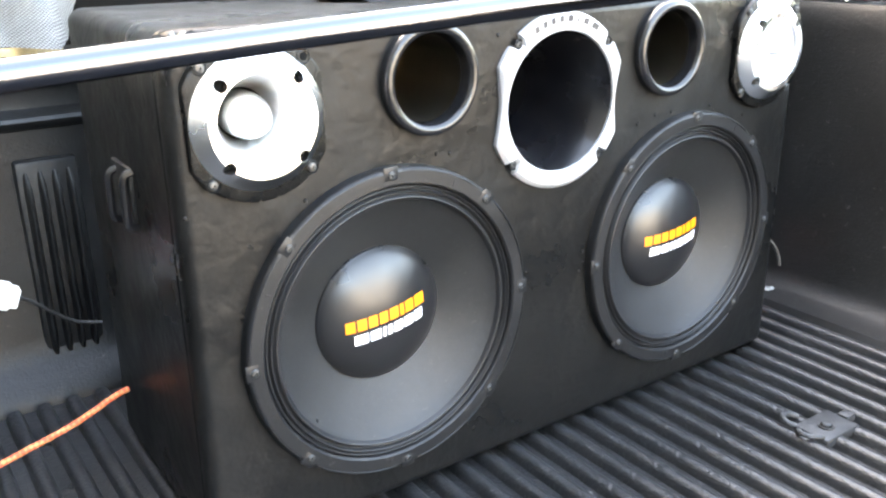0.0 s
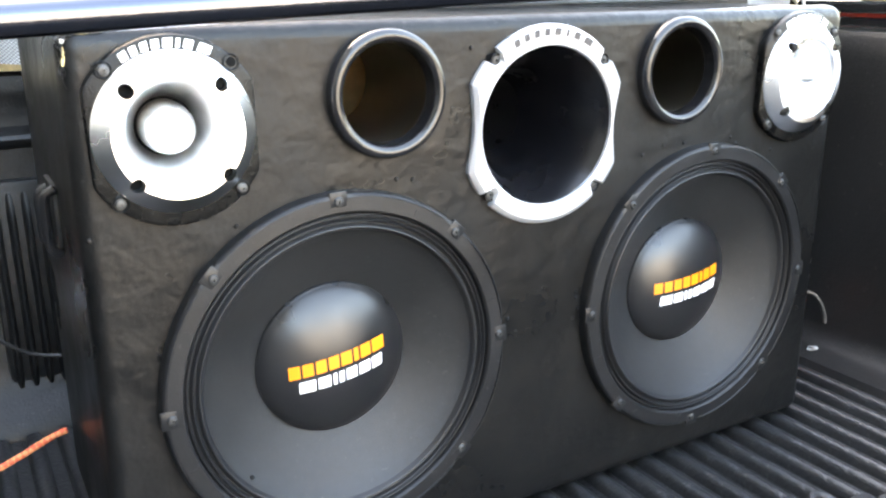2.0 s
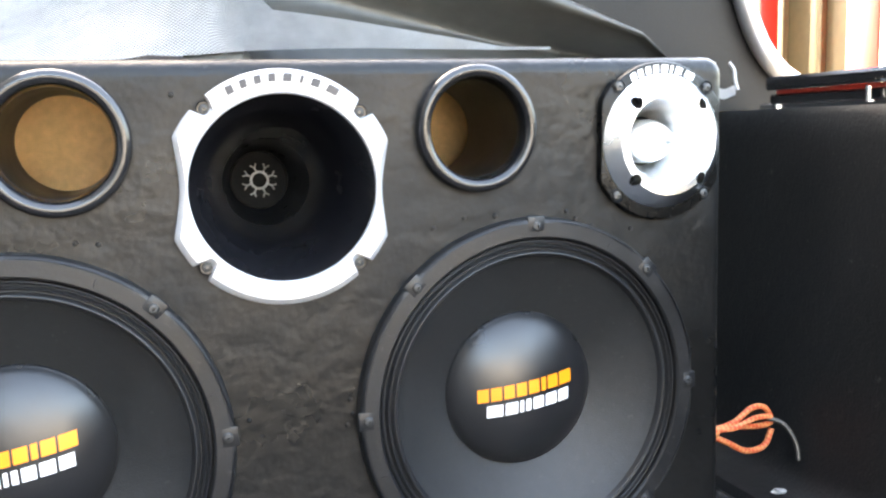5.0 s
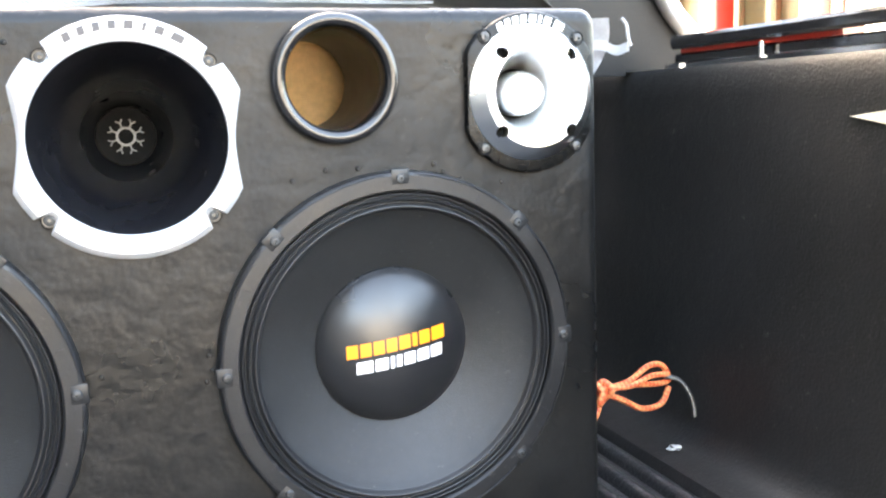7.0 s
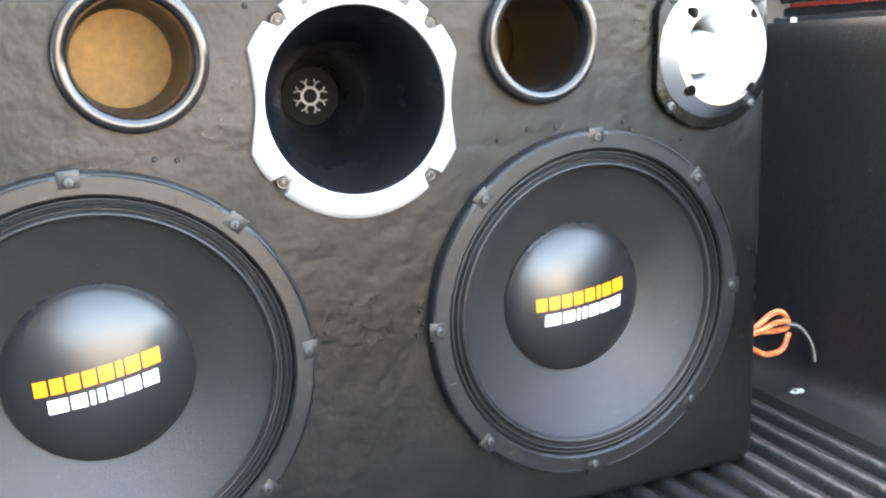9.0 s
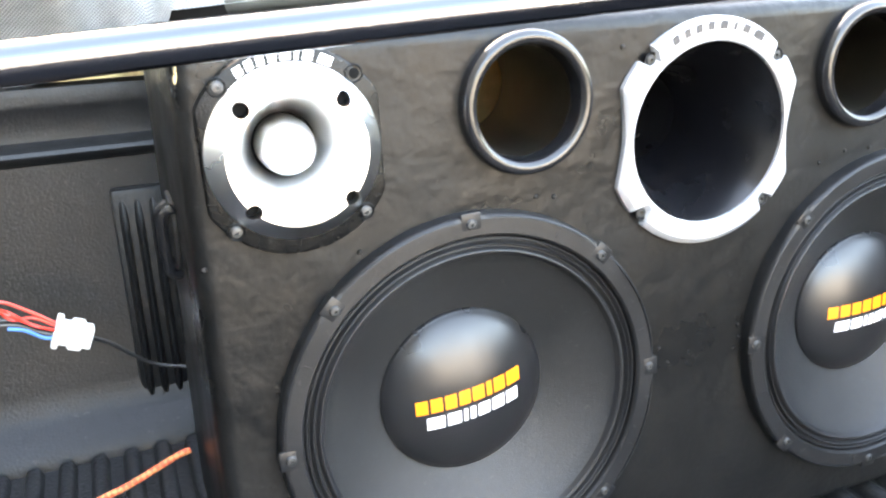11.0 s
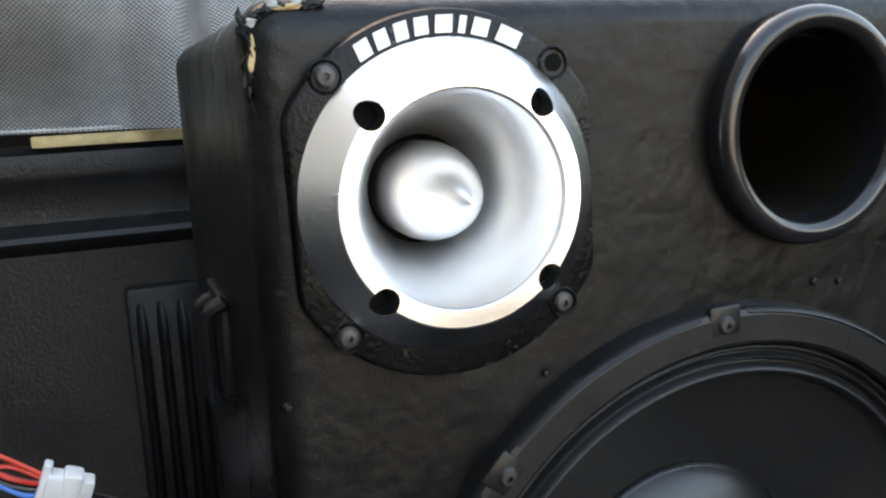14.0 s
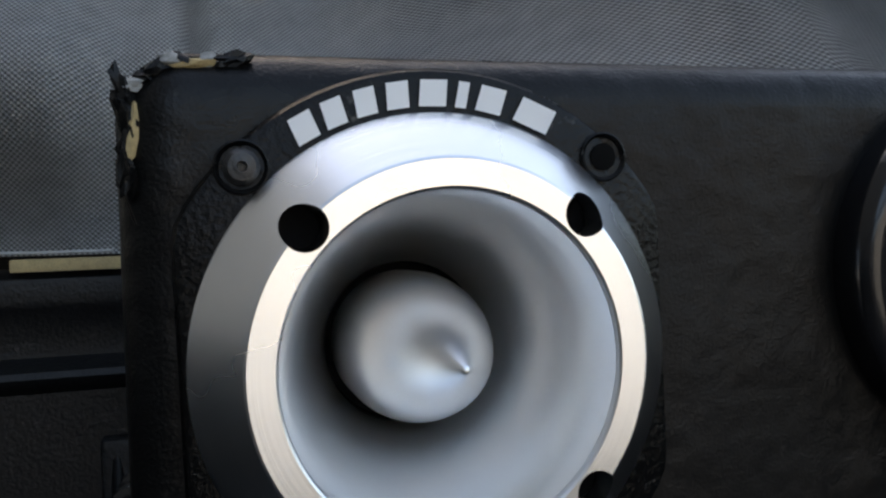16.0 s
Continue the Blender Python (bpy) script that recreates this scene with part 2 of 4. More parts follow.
# ---------------------------------------------------------------- mesh tools
def thing(name, label, category, at=(0, 0, 0), ry=0.0, rz=0.0, group="", kind=""):
    ob = new(name)
    ob.empty_display_size = 0.02
    ob.matrix_world = pose(*at, 0, ry, rz)
    return tagged(ob, label, category, group, kind)


def mesh_of(bm, name, mat, sharp=32):
    bmesh.ops.recalc_face_normals(bm, faces=bm.faces)
    me = bpy.data.meshes.new(name)
    bm.to_mesh(me)
    bm.free()
    for p in me.polygons:
        p.use_smooth = True
    me.set_sharp_from_angle(angle=radians(sharp))
    if mat:
        me.materials.append(mat)
    return me


def part(name, bm, mat, parent=None, label="", sharp=32, at=None):
    ob = new(name, mesh_of(bm, name, mat, sharp))
    if parent:
        ob.parent = parent
    if at is not None:
        ob.matrix_basis = at
    if label:
        tagged(ob, label)
    return ob


def again(ob, parent, at):
    """Another piece on the same mesh."""
    o = new(ob.name.split(".")[0], ob.data)
    o.parent = parent
    o.matrix_basis = at
    if "label" in ob:
        o["label"] = ob["label"]
    return o


def lathe(profile, segs=72, bm=None, close=False):
    """Turns (radius, y) round the y axis."""
    bm = bm or bmesh.new()
    rings = []
    for r, y in profile:
        if r < 1e-6:
            rings.append([bm.verts.new((0, y, 0))])
        else:
            rings.append([bm.verts.new((r * math.cos(2 * math.pi * i / segs), y, r * math.sin(2 * math.pi * i / segs))) for i in range(segs)])
    pairs = list(zip(rings, rings[1:])) + ([(rings[-1], rings[0])] if close else [])
    for a, b in pairs:
        for i in range(segs):
            j = (i + 1) % segs
            if len(a) == 1 and len(b) == 1:
                continue
            if len(a) == 1:
                bm.faces.new((a[0], b[i], b[j]))
            elif len(b) == 1:
                bm.faces.new((a[i], b[0], a[j]))
            else:
                bm.faces.new((a[i], b[i], b[j], a[j]))
    return bm


def loops(rows, bm=None, cap_first=False, cap_last=False):
    """Joins closed loops of points, one after another."""
    bm = bm or bmesh.new()
    made = [[bm.verts.new(p) for p in row] for row in rows]
    for a, b in zip(made, made[1:]):
        for i in range(len(a)):
            j = (i + 1) % len(a)
            bm.faces.new((a[i], a[j], b[j], b[i]))
    if cap_first:
        bm.faces.new(made[0])
    if cap_last:
        bm.faces.new(made[-1])
    return bm


def block(x0, x1, y0, y1, z0, z1, bevel=0.0, bm=None, seg=2):
    own = bmesh.new()
    bmesh.ops.create_cube(own, size=1)
    for v in own.verts:
        v.co = Vector(((x0 + x1) / 2 + v.co.x * (x1 - x0), (y0 + y1) / 2 + v.co.y * (y1 - y0), (z0 + z1) / 2 + v.co.z * (z1 - z0)))
    if bevel:
        bmesh.ops.bevel(own, geom=list(own.edges), offset=bevel, segments=seg, affect="EDGES", profile=0.5)
    if bm is None:
        return own
    me = bpy.data.meshes.new("t")
    own.to_mesh(me)
    own.free()
    bm.from_mesh(me)
    bpy.data.meshes.remove(me)
    return bm


def extrude(points, axis, a, b, cuts=1, closed=True):
    """A profile of two coordinates drawn along one axis from a to b."""
    bm = bmesh.new()
    def place(p, s):
        return (s, p[0], p[1]) if axis == "x" else (p[0], s, p[1]) if axis == "y" else (p[0], p[1], s)
    rows = [[bm.verts.new(place(p, a + (b - a) * k / cuts)) for p in points] for k in range(cuts + 1)]
    n = len(points)
    for r, s in zip(rows, rows[1:]):
        for i in range(n if closed else n - 1):
            j = (i + 1) % n
            bm.faces.new((r[i], r[j], s[j], s[i]))
    if closed:
        bm.faces.new(rows[0])
        bm.faces.new(rows[-1])
    return bm


def smooth_path(points, per=8):
    """A soft curve through the points."""
    p = [Vector(q) for q in points]
    p = [2 * p[0] - p[1]] + p + [2 * p[-1] - p[-2]]
    out = []
    for i in range(1, len(p) - 2):
        for k in range(per):
            t = k / per
            a, b, c, d = p[i - 1], p[i], p[i + 1], p[i + 2]
            out.append(0.5 * ((2 * b) + (c - a) * t + (2 * a - 5 * b + 4 * c - d) * t * t + (3 * b - a - 3 * c + d) * t ** 3))
    out.append(p[-2])
    return out


def sweep(points, radius, segs=10, per=8, bm=None, flat=1.0):
    """A round cord or tube along a soft curve, with its length as u."""
    bm = bm or bmesh.new()
    uv = bm.loops.layers.uv.verify()
    path = smooth_path(points, per)
    side = None
    rows, length, lens = [], 0.0, []
    for i, q in enumerate(path):
        d = (path[min(i + 1, len(path) - 1)] - path[max(i - 1, 0)]).normalized()
        side = (side - d * side.dot(d)) if side else d.orthogonal()
        side = side.normalized()
        up = d.cross(side)
        if i:
            length += (q - path[i - 1]).length
        lens.append(length)
        rows.append([bm.verts.new(q + side * radius * math.cos(2 * math.pi * k / segs) + up * radius * flat * math.sin(2 * math.pi * k / segs)) for k in range(segs)])
    for i, (a, b) in enumerate(zip(rows, rows[1:])):
        for k in range(segs):
            j = (k + 1) % segs
            f = bm.faces.new((a[k], a[j], b[j], b[k]))
            for lp, u, v in zip(f.loops, (lens[i], lens[i], lens[i + 1], lens[i + 1]), (k, k + 1, k + 1, k)):
                lp[uv].uv = (u, v / segs)
    bm.faces.new(rows[0])
    bm.faces.new(rows[-1])
    return bm


def sheet(fn, nu, nv, thick, wu=1.0, wv=1.0):
    """A cloth: fn(u, v) gives a place, u and v from 0 to 1; wu, wv its size."""
    bm = bmesh.new()
    uv = bm.loops.layers.uv.verify()
    grid = [[bm.verts.new(fn(i / nu, j / nv)) for j in range(nv + 1)] for i in range(nu + 1)]
    for i in range(nu):
        for j in range(nv):
            f = bm.faces.new((grid[i][j], grid[i + 1][j], grid[i + 1][j + 1], grid[i][j + 1]))
            for lp, (a, b) in zip(f.loops, ((i, j), (i + 1, j), (i + 1, j + 1), (i, j + 1))):
                lp[uv].uv = (a / nu * wu, b / nv * wv)
    if thick:
        bmesh.ops.solidify(bm, geom=list(bm.faces), thickness=thick)
    return bm


def blob(r, seed, squash=(1, 1, 1), rough=0.35):
    bm = bmesh.new()
    bmesh.ops.create_icosphere(bm, subdivisions=2, radius=r)
    for v in bm.verts:
        k = 1 + rough * noise.noise(v.co * (1.6 / r) + Vector((seed, seed * 2.3, 0)))
        v.co = Vector((v.co.x * squash[0], v.co.y * squash[1], v.co.z * squash[2])) * k
    return bm


def tri_slab(points, y0, y1):
    """A flat shape of (x, z) points with thickness along y."""
    bm = bmesh.new()
    a = [bm.verts.new((x, y0, z)) for x, z in points]
    b = [bm.verts.new((x, y1, z)) for x, z in points]
    n = len(points)
    for i in range(n):
        j = (i + 1) % n
        bm.faces.new((a[i], a[j], b[j], b[i]))
    for ring in (a, b):
        f = bm.faces.new(ring)
        f.normal_update()
        bmesh.ops.triangulate(bm, faces=[f])
    bmesh.ops.recalc_face_normals(bm, faces=bm.faces)
    return bm


# ---------------------------------------------------------------- truck bed
BED_Y0, BED_Y1 = -1.30, 0.43
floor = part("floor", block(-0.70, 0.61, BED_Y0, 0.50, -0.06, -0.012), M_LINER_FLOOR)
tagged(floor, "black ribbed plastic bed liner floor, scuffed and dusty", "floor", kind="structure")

east_profile = [(0.512, -0.0115), (0.518, -0.004), (0.524, 0.004), (0.560, 0.008), (0.578, 0.015), (0.590, 0.035), (0.598, 0.072), (0.618, 0.180), (0.638, 0.300), (0.655, 0.400), (0.661, 0.428), (0.669, 0.437), (0.713, 0.437), (0.713, -0.058), (0.512, -0.058)]
side_profile = [(0.485, -0.0115), (0.491, -0.004), (0.496, 0.008), (0.513, 0.026), (0.536, 0.038), (0.547, 0.050), (0.554, 0.072), (0.575, 0.180), (0.596, 0.300), (0.610, 0.400), (0.616, 0.428), (0.624, 0.437), (0.668, 0.437), (0.668, -0.058), (0.485, -0.058)]
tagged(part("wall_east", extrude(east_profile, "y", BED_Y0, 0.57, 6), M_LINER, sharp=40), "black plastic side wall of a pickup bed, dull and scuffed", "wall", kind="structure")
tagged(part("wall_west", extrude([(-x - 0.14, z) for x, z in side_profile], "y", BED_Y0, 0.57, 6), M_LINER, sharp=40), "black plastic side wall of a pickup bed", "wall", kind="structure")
front_profile = [(0.424, -0.0115), (0.428, -0.002), (0.436, 0.012), (0.454, 0.026), (0.464, 0.040), (0.470, 0.065), (0.482, 0.250), (0.484, 0.326), (0.4755, 0.333), (0.4735, 0.338), (0.4755, 0.3425), (0.486, 0.346), (0.4935, 0.351), (0.4955, 0.374), (0.4895, 0.386), (0.488, 0.392), (0.4905, 0.408), (0.508, 0.413), (0.570, 0.413), (0.570, -0.058), (0.424, -0.058)]
bulkhead = part("wall_north", extrude(front_profile, "x", -0.75, 0.0, 4), M_LINER, sharp=40)
tagged(part("wall_north_2", extrude([(y, z if z < 0.355 else 0.356 + (z - 0.356) * 1.4) for y, z in front_profile], "x", 0.0, 0.66, 4), M_LINER, sharp=40), "black moulded plastic front wall of the bed", "wall", kind="structure")
tagged(bulkhead, "black moulded plastic front wall of the bed with a stepped ledge", "wall", kind="structure")
tagged(part("wall_south", block(-0.80, 0.71, BED_Y0 - 0.6, BED_Y0 - 0.004, -0.075, -0.02, 0.01), M_LINER), "black lowered tailgate of a pickup bed", "tailgate", kind="structure")

# upright ribs pressed into the front wall
rib_rows = []
for k in range(13):
    z = 0.030 + 0.250 * k / 12
    e = min(1.0, (k + 0.15) / 1.6, (12 - k + 0.15) / 1.2)
    w, h = 0.0048 * (0.6 + 0.4 * e), 0.016 * e
    y = 0.4640
    rib_rows.append([(w * math.cos(a), y + 0.004 - h * math.sin(a), z) for a in [math.pi * i / 8 for i in range(9)]])
rib_bm = bmesh.new()
made = [[rib_bm.verts.new(p) for p in row] for row in rib_rows]
for a, b in zip(made, made[1:]):
    for i in range(8):
        rib_bm.faces.new((a[i], a[i + 1], b[i + 1], b[i]))
rib_bm.faces.new(made[0]); rib_bm.faces.new(made[-1])
part("rib_panel", block(-0.442, -0.370, 0.4655, 0.485, 0.02, 0.292, 0.004), M_LINER, bulkhead, "raised ribbed pad")
wall_rib = part("rib", rib_bm, M_LINER, bulkhead, at=pose(-0.431, 0, 0))
for x in (-0.4145, -0.398, -0.3815):
    again(wall_rib, bulkhead, pose(x, 0, 0))

# ---------------------------------------------------------------- loudspeaker cabinet
BX0, BX1, BH, BD = -0.398, 0.398, 0.481, 0.280
BCX = (BX0 + BX1) / 2
WOOF = ((-0.203, 0.194), (0.203, 0.194))
TWEET = ((-0.327, 0.4073), (0.327, 0.4082))
PORT = ((-0.158, 0.4225), (0.157, 0.4240))
HORN = (-0.0005, 0.3838)

cabinet = thing("speaker_cabinet", "wide black vinyl covered speaker cabinet with a torn corner", "loudspeaker", (BCX, 0, 0))


def outline(off, n=5, r=0.005):
    """Rounded rectangle of the cabinet front, grown or shrunk by off."""
    w, h0, h1 = (BX1 - BX0) / 2 + off, 0.0 - off, BH + off
    rr = max(0.001, r + off)
    pts = []
    for cx, cz, a0 in ((w - rr, h1 - rr, 0), (-w + rr, h1 - rr, 90), (-w + rr, h0 + rr, 180), (w - rr, h0 + rr, 270)):
        for k in range(n + 1):
            a = radians(a0 + 90 * k / n)
            pts.append((cx + rr * math.cos(a), cz + rr * math.sin(a)))
    return pts


def pierced_front():
    bm = bmesh.new()
    edges = []
    def ring(pts):
        vs = [bm.verts.new((x, 0, z)) for x, z in pts]
        edges.extend(bm.edges.new((vs[i], vs[(i + 1) % len(vs)])) for i in range(len(vs)))
        return vs
    rim = ring(outline(-0.013, r=0.016))
    for (cx, cz), r, n in [(c, 0.146, 64) for c in WOOF] + [(c, 0.046, 40) for c in TWEET] + [(c, 0.044, 40) for c in PORT] + [(HORN, 0.074, 48)]:
        ring([(cx - BCX + r * math.cos(2 * math.pi * i / n), cz + r * math.sin(2 * math.pi * i / n)) for i in range(n)])
    bmesh.ops.triangle_fill(bm, edges=edges, use_beauty=True)
    last = rim
    for a in (15, 30, 45, 60, 75, 90):
        s = [bm.verts.new((x, 0.013 * (1 - math.cos(radians(a))), z)) for x, z in outline(-0.013 + 0.013 * math.sin(radians(a)), r=0.016)]
        for i in range(len(s)):
            bm.faces.new((last[i], last[(i + 1) % len(s)], s[(i + 1) % len(s)], s[i]))
        last = s
    for off, y in ((0.0, 0.019), (-0.0025, 0.0215), (-0.0025, 0.024), (-0.001, 0.027), (-0.001, BD)):
        s = [bm.verts.new((x, y, z)) for x, z in outline(off, r=0.016)]
        for i in range(len(s)):
            bm.faces.new((last[i], last[(i + 1) % len(s)], s[(i + 1) % len(s)], s[i]))
        last = s
    bm.faces.new(last)
    return bm


part("body", pierced_front(), M_VINYL, cabinet, "black leather-grained vinyl covering", sharp=25)
w = (BX1 - BX0) / 2 - 0.012
for x0, x1, y0, y1, z0, z1 in ((-w, w, 0.205, 0.219, 0.010, BH - 0.01), (-w, -w + 0.004, 0.02, 0.2045, 0.010, BH - 0.01), (w - 0.004, w, 0.02, 0.2045, 0.010, BH - 0.01), (-w + 0.005, w - 0.005, 0.02, 0.2045, 0.010, 0.014), (-w + 0.005, w - 0.005, 0.02, BD - 0.021, BH - 0.014, BH - 0.01)):
    part("inner_board", block(x0, x1, y0, y1, z0, z1), M_WOOD, cabinet, "raw brown fibreboard inside")

# carrying handle let into the left side of the cabinet
handle = part("handle", block(BX0 - BCX - 0.003, BX0 - BCX + 0.002, 0.120, 0.174, 0.300, 0.352, 0.0015), M_LINER, cabinet, "black plastic recessed handle")
for y0, z0, z1, rr in ((0.110, 0.352, 0.296, 0.0042), (0.160, 0.345, 0.292, 0.0036)):
    gx = BX0 - BCX
    part("grip", sweep([(gx - 0.001, y0, z0), (gx - 0.009, y0 + 0.002, z0 - 0.006), (gx - 0.010, y0 + 0.004, (z0 + z1) / 2), (gx - 0.009, y0 + 0.006, z1 + 0.006), (gx - 0.001, y0 + 0.008, z1)], rr, 10), M_GLOSS, handle)

# torn covering at the upper corner: curled shreds, bare board and loose threads along the rounded edge
random.seed(4)
TX, TD = BX0 - BCX, 0.0036
part("torn_board", blob(0.0046, 9.0, (0.45, 0.5, 1.5), 0.6), M_TORN, cabinet, "bare wood under the torn covering", at=pose(TX + TD, TD, BH - 0.0195, 0, 6, 0))
part("torn_board", blob(0.0034, 4.0, (2.2, 0.5, 0.4), 0.5), M_TORN, cabinet, "bare wood under the torn covering", at=pose(TX + 0.019, TD, BH - TD, 0, -8, 0))
for k in range(8):
    z = BH - 0.008 - 0.0034 * k
    part("torn_flap", blob(0.0020 + 0.0018 * random.random(), 3.0 * k, (0.6, 0.6, 1.5), 0.9), M_VINYL, cabinet, "curled shred of black covering", at=pose(TX + 0.0016 + 0.0016 * random.random(), TD - 0.0012 + 0.001 * random.random(), z, 20 * random.random(), 50 * random.random() - 25, 0))
for k in range(9):
    part("torn_flap", blob(0.0013 + 0.0014 * random.random(), 7.0 * k + 1, (1.5, 0.7, 0.7), 0.9), M_CRUMB if k % 3 == 0 else M_VINYL, cabinet, "lifted shred of covering", at=pose(TX + 0.004 + 0.0029 * k, TD - 0.001 * random.random(), BH - 0.0030 - 0.012 * max(0.0, 1 - k / 3.0) * 0.5, 0, 40 * random.random() - 20, 0))
for k in range(2):
    z = BH - 0.018 - 0.009 * k
    part("thread", sweep([(TX + 0.0042, 0.0030, z), (TX + 0.0022, 0.0016, z - 0.006), (TX + 0.0040, 0.0024, z - 0.013)], 0.0003, 5, 4), M_VINYL, cabinet, "loose thread of the covering")

# staples and nail heads under the covering
stud = None
for x, z in ((-0.287, 0.331), (-0.037, 0.206), (0.043, 0.212), (0.045, 0.200), (0.040, 0.191), (0.172, 0.352), (0.118, 0.345), (0.262, 0.338), (-0.078, 0.455), (-0.075, 0.340), (-0.150, 0.352), (-0.135, 0.350), (0.30, 0.333), (0.145, 0.352), (0.238, 0.352), (0.246, 0.345), (-0.392, 0.335), (-0.29, 0.115)):
    at = pose(x - BCX, 0, z)
    if stud is None:
        stud = part("stud", lathe([(0, -0.0016), (0.0012, -0.0013), (0.0019, -0.0005), (0.0022, 0.0006)], 10), M_VINYL, cabinet, "small nail head under the covering", at=at)
    else:
        again(stud, cabinet, at)


# ---------------------------------------------------------------- drivers
def screw_mesh(r, mat):
    bm = lathe([(0, -0.0008), (r * 0.25, -0.0007), (r * 0.3, -0.0022), (r * 0.75, -0.0019), (r, -0.0008), (r, 0.0015)], 14)
    return bm, mat


def on_dome(x, z, r0, y_edge, rise):
    """Depth of a shallow cap at x, z."""
    q = min(1.0, (x * x + z * z) / (r0 * r0))
    return y_edge - rise * (1 - q) ** 0.8


def print_bars(rows, depth, mat_parent, mat, name, label):
    """Plain bars laid on a curved surface: rows of (x, z, width, height, turn, slant)."""
    bm = bmesh.new()
    for x, z, wd, ht, turn, slant in rows:
        c, s = math.cos(turn), math.sin(turn)
        grid = []
        for i in range(3):
            for j in range(3):
                u, v = (i / 2 - 0.5) * wd, (j / 2 - 0.5) * ht
                u += slant * v
                px, pz = x + u * c - v * s, z + u * s + v * c
                grid.append(bm.verts.new((px, depth(px, pz) - 0.0006, pz)))
        for i in range(2):
            for j in range(2):
                bm.faces.new((grid[3 * i + j], grid[3 * i + 3 + j], grid[3 * i + 4 + j], grid[3 * i + 1 + j]))
    return part(name, bm, mat, mat_parent, label)


def letter_row(x0, x1, z, ht, turn, widths, gap):
    """Letter-sized bars side by side along a line tilted by turn."""
    total = sum(widths) + gap * (len(widths) - 1)
    k = (x1 - x0) / total
    out, x = [], x0
    for wd in widths:
        cx = x + wd * k / 2
        out.append((cx * math.cos(turn) - z * math.sin(turn), cx * math.sin(turn) + z * math.cos(turn), wd * k, ht, turn, 0.12))
        x += (wd + gap) * k
    return out


def woofer():
    t = thing("woofer", "large black woofer with dark paper cone in the cabinet front", "woofer", group="drivers of the cabinet")
    part("rim", lathe([(0.1376, 0.002), (0.1376, -0.0085), (0.1382, -0.0105), (0.1398, -0.0122), (0.1510, -0.0120), (0.1535, -0.0110), (0.1546, -0.0085), (0.1550, -0.004), (0.1552, 0.002)], 128), M_RIM, t, "flat satin black pressed rim", sharp=12)
    prof = []
    for k in range(49):
        u = k / 48
        r = 0.1379 - 0.0169 * u
        if u < 0.28:
            y = -0.0050 - 0.0036 * math.sin(math.pi * u / 0.28) ** 2
        elif u < 0.52:
            y = -0.0050 - 0.0042 * math.sin(math.pi * (u - 0.28) / 0.24) ** 2
        else:
            y = -0.0050 - 0.0046 * math.sin(math.pi * (u - 0.52) / 0.48) ** 2 + 0.0015 * (u - 0.52) / 0.48
        prof.append((r, y))
    part("surround", lathe(prof, 112), M_RUBBER, t, "black pleated cloth surround", sharp=60)
    cone = [(0.1215 - 0.0545 * u, -0.0032 + 0.0330 * (u ** 0.85)) for u in [k / 16 for k in range(17)]]
    part("cone", lathe(cone, 112), M_CONE, t, "dark grey paper cone", sharp=60)
    dome = part("dust_cap", lathe([(0.0692, 0.0295), (0.0688, 0.0262), (0.0674, 0.0255)] + [(0.0672 * math.sin(radians(a)), on_dome(0.0672 * math.sin(radians(a)), 0, 0.0672, 0.0255, 0.0215)) for a in (85, 78, 70, 60, 50, 40, 30, 20, 10, 4)] + [(0, 0.0040)], 96), M_DOME, t, "smooth black domed cap", sharp=60)
    depth = lambda x, z: on_dome(x, z, 0.0672, 0.0255, 0.0215)
    tilt = radians(7.0)
    print_bars(letter_row(-0.0455, 0.0435, 0.0065, 0.0115, tilt, [1, 1, 1, 1, 1.1, 0.5, 1.1, 1.4], 0.22), depth, dome, M_ORANGE, "print", "row of orange printed marks")
    print_bars(letter_row(-0.0395, 0.0385, -0.0085, 0.0105, tilt, [1.5, 1.2, 0.35, 0.5, 1.1, 1.2, 1.2], 0.25), depth, dome, M_WHITE, "print", "row of white printed marks")
    def bead(a0, a1):
        rows = []
        for k in range(25):
            a = radians(a0 + (a1 - a0) * k / 24)
            f = min(1.0, 4 * min(k, 24 - k) / 24 + 0.35)
            prof = [(0.1517, -0.0108), (0.1519, -0.0114 - 0.0012 * f), (0.1523, -0.0114 - 0.0016 * f), (0.1534, -0.0106 - 0.0016 * f), (0.1543, -0.0092 - 0.0012 * f), (0.1546, -0.0084)]
            rows.append([(q * math.cos(a), y, q * math.sin(a)) for q, y in prof])
        bm = bmesh.new()
        vs = [[bm.verts.new(p) for p in row] for row in rows]
        for a, b in zip(vs, vs[1:]):
            for i in range(5):
                bm.faces.new((a[i], a[i + 1], b[i + 1], b[i]))
        bm.faces.new(vs[0])
        bm.faces.new(vs[-1][::-1])
        bmesh.ops.recalc_face_normals(bm, faces=bm.faces)
        return bm
    for k in range(8):
        part("bead", bead(45 * k + 4.5, 45 * k + 40.5), M_RIM, t, "raised outer bead", sharp=50)
    tick = None
    for a in (14, 62, 152, 199, 262, 333):
        ta = pose(0.1450 * math.cos(radians(a)), -0.0122, 0.1450 * math.sin(radians(a)), 0, 90 - a, 0)
        if tick is None:
            tick = part("tick", block(-0.0006, 0.0006, -0.0003, 0.0004, -0.0030, 0.0030, 0.0002), M_RIM, t, "moulded tick mark", at=ta)
        else:
            again(tick, t, ta)
    first, pad = None, None
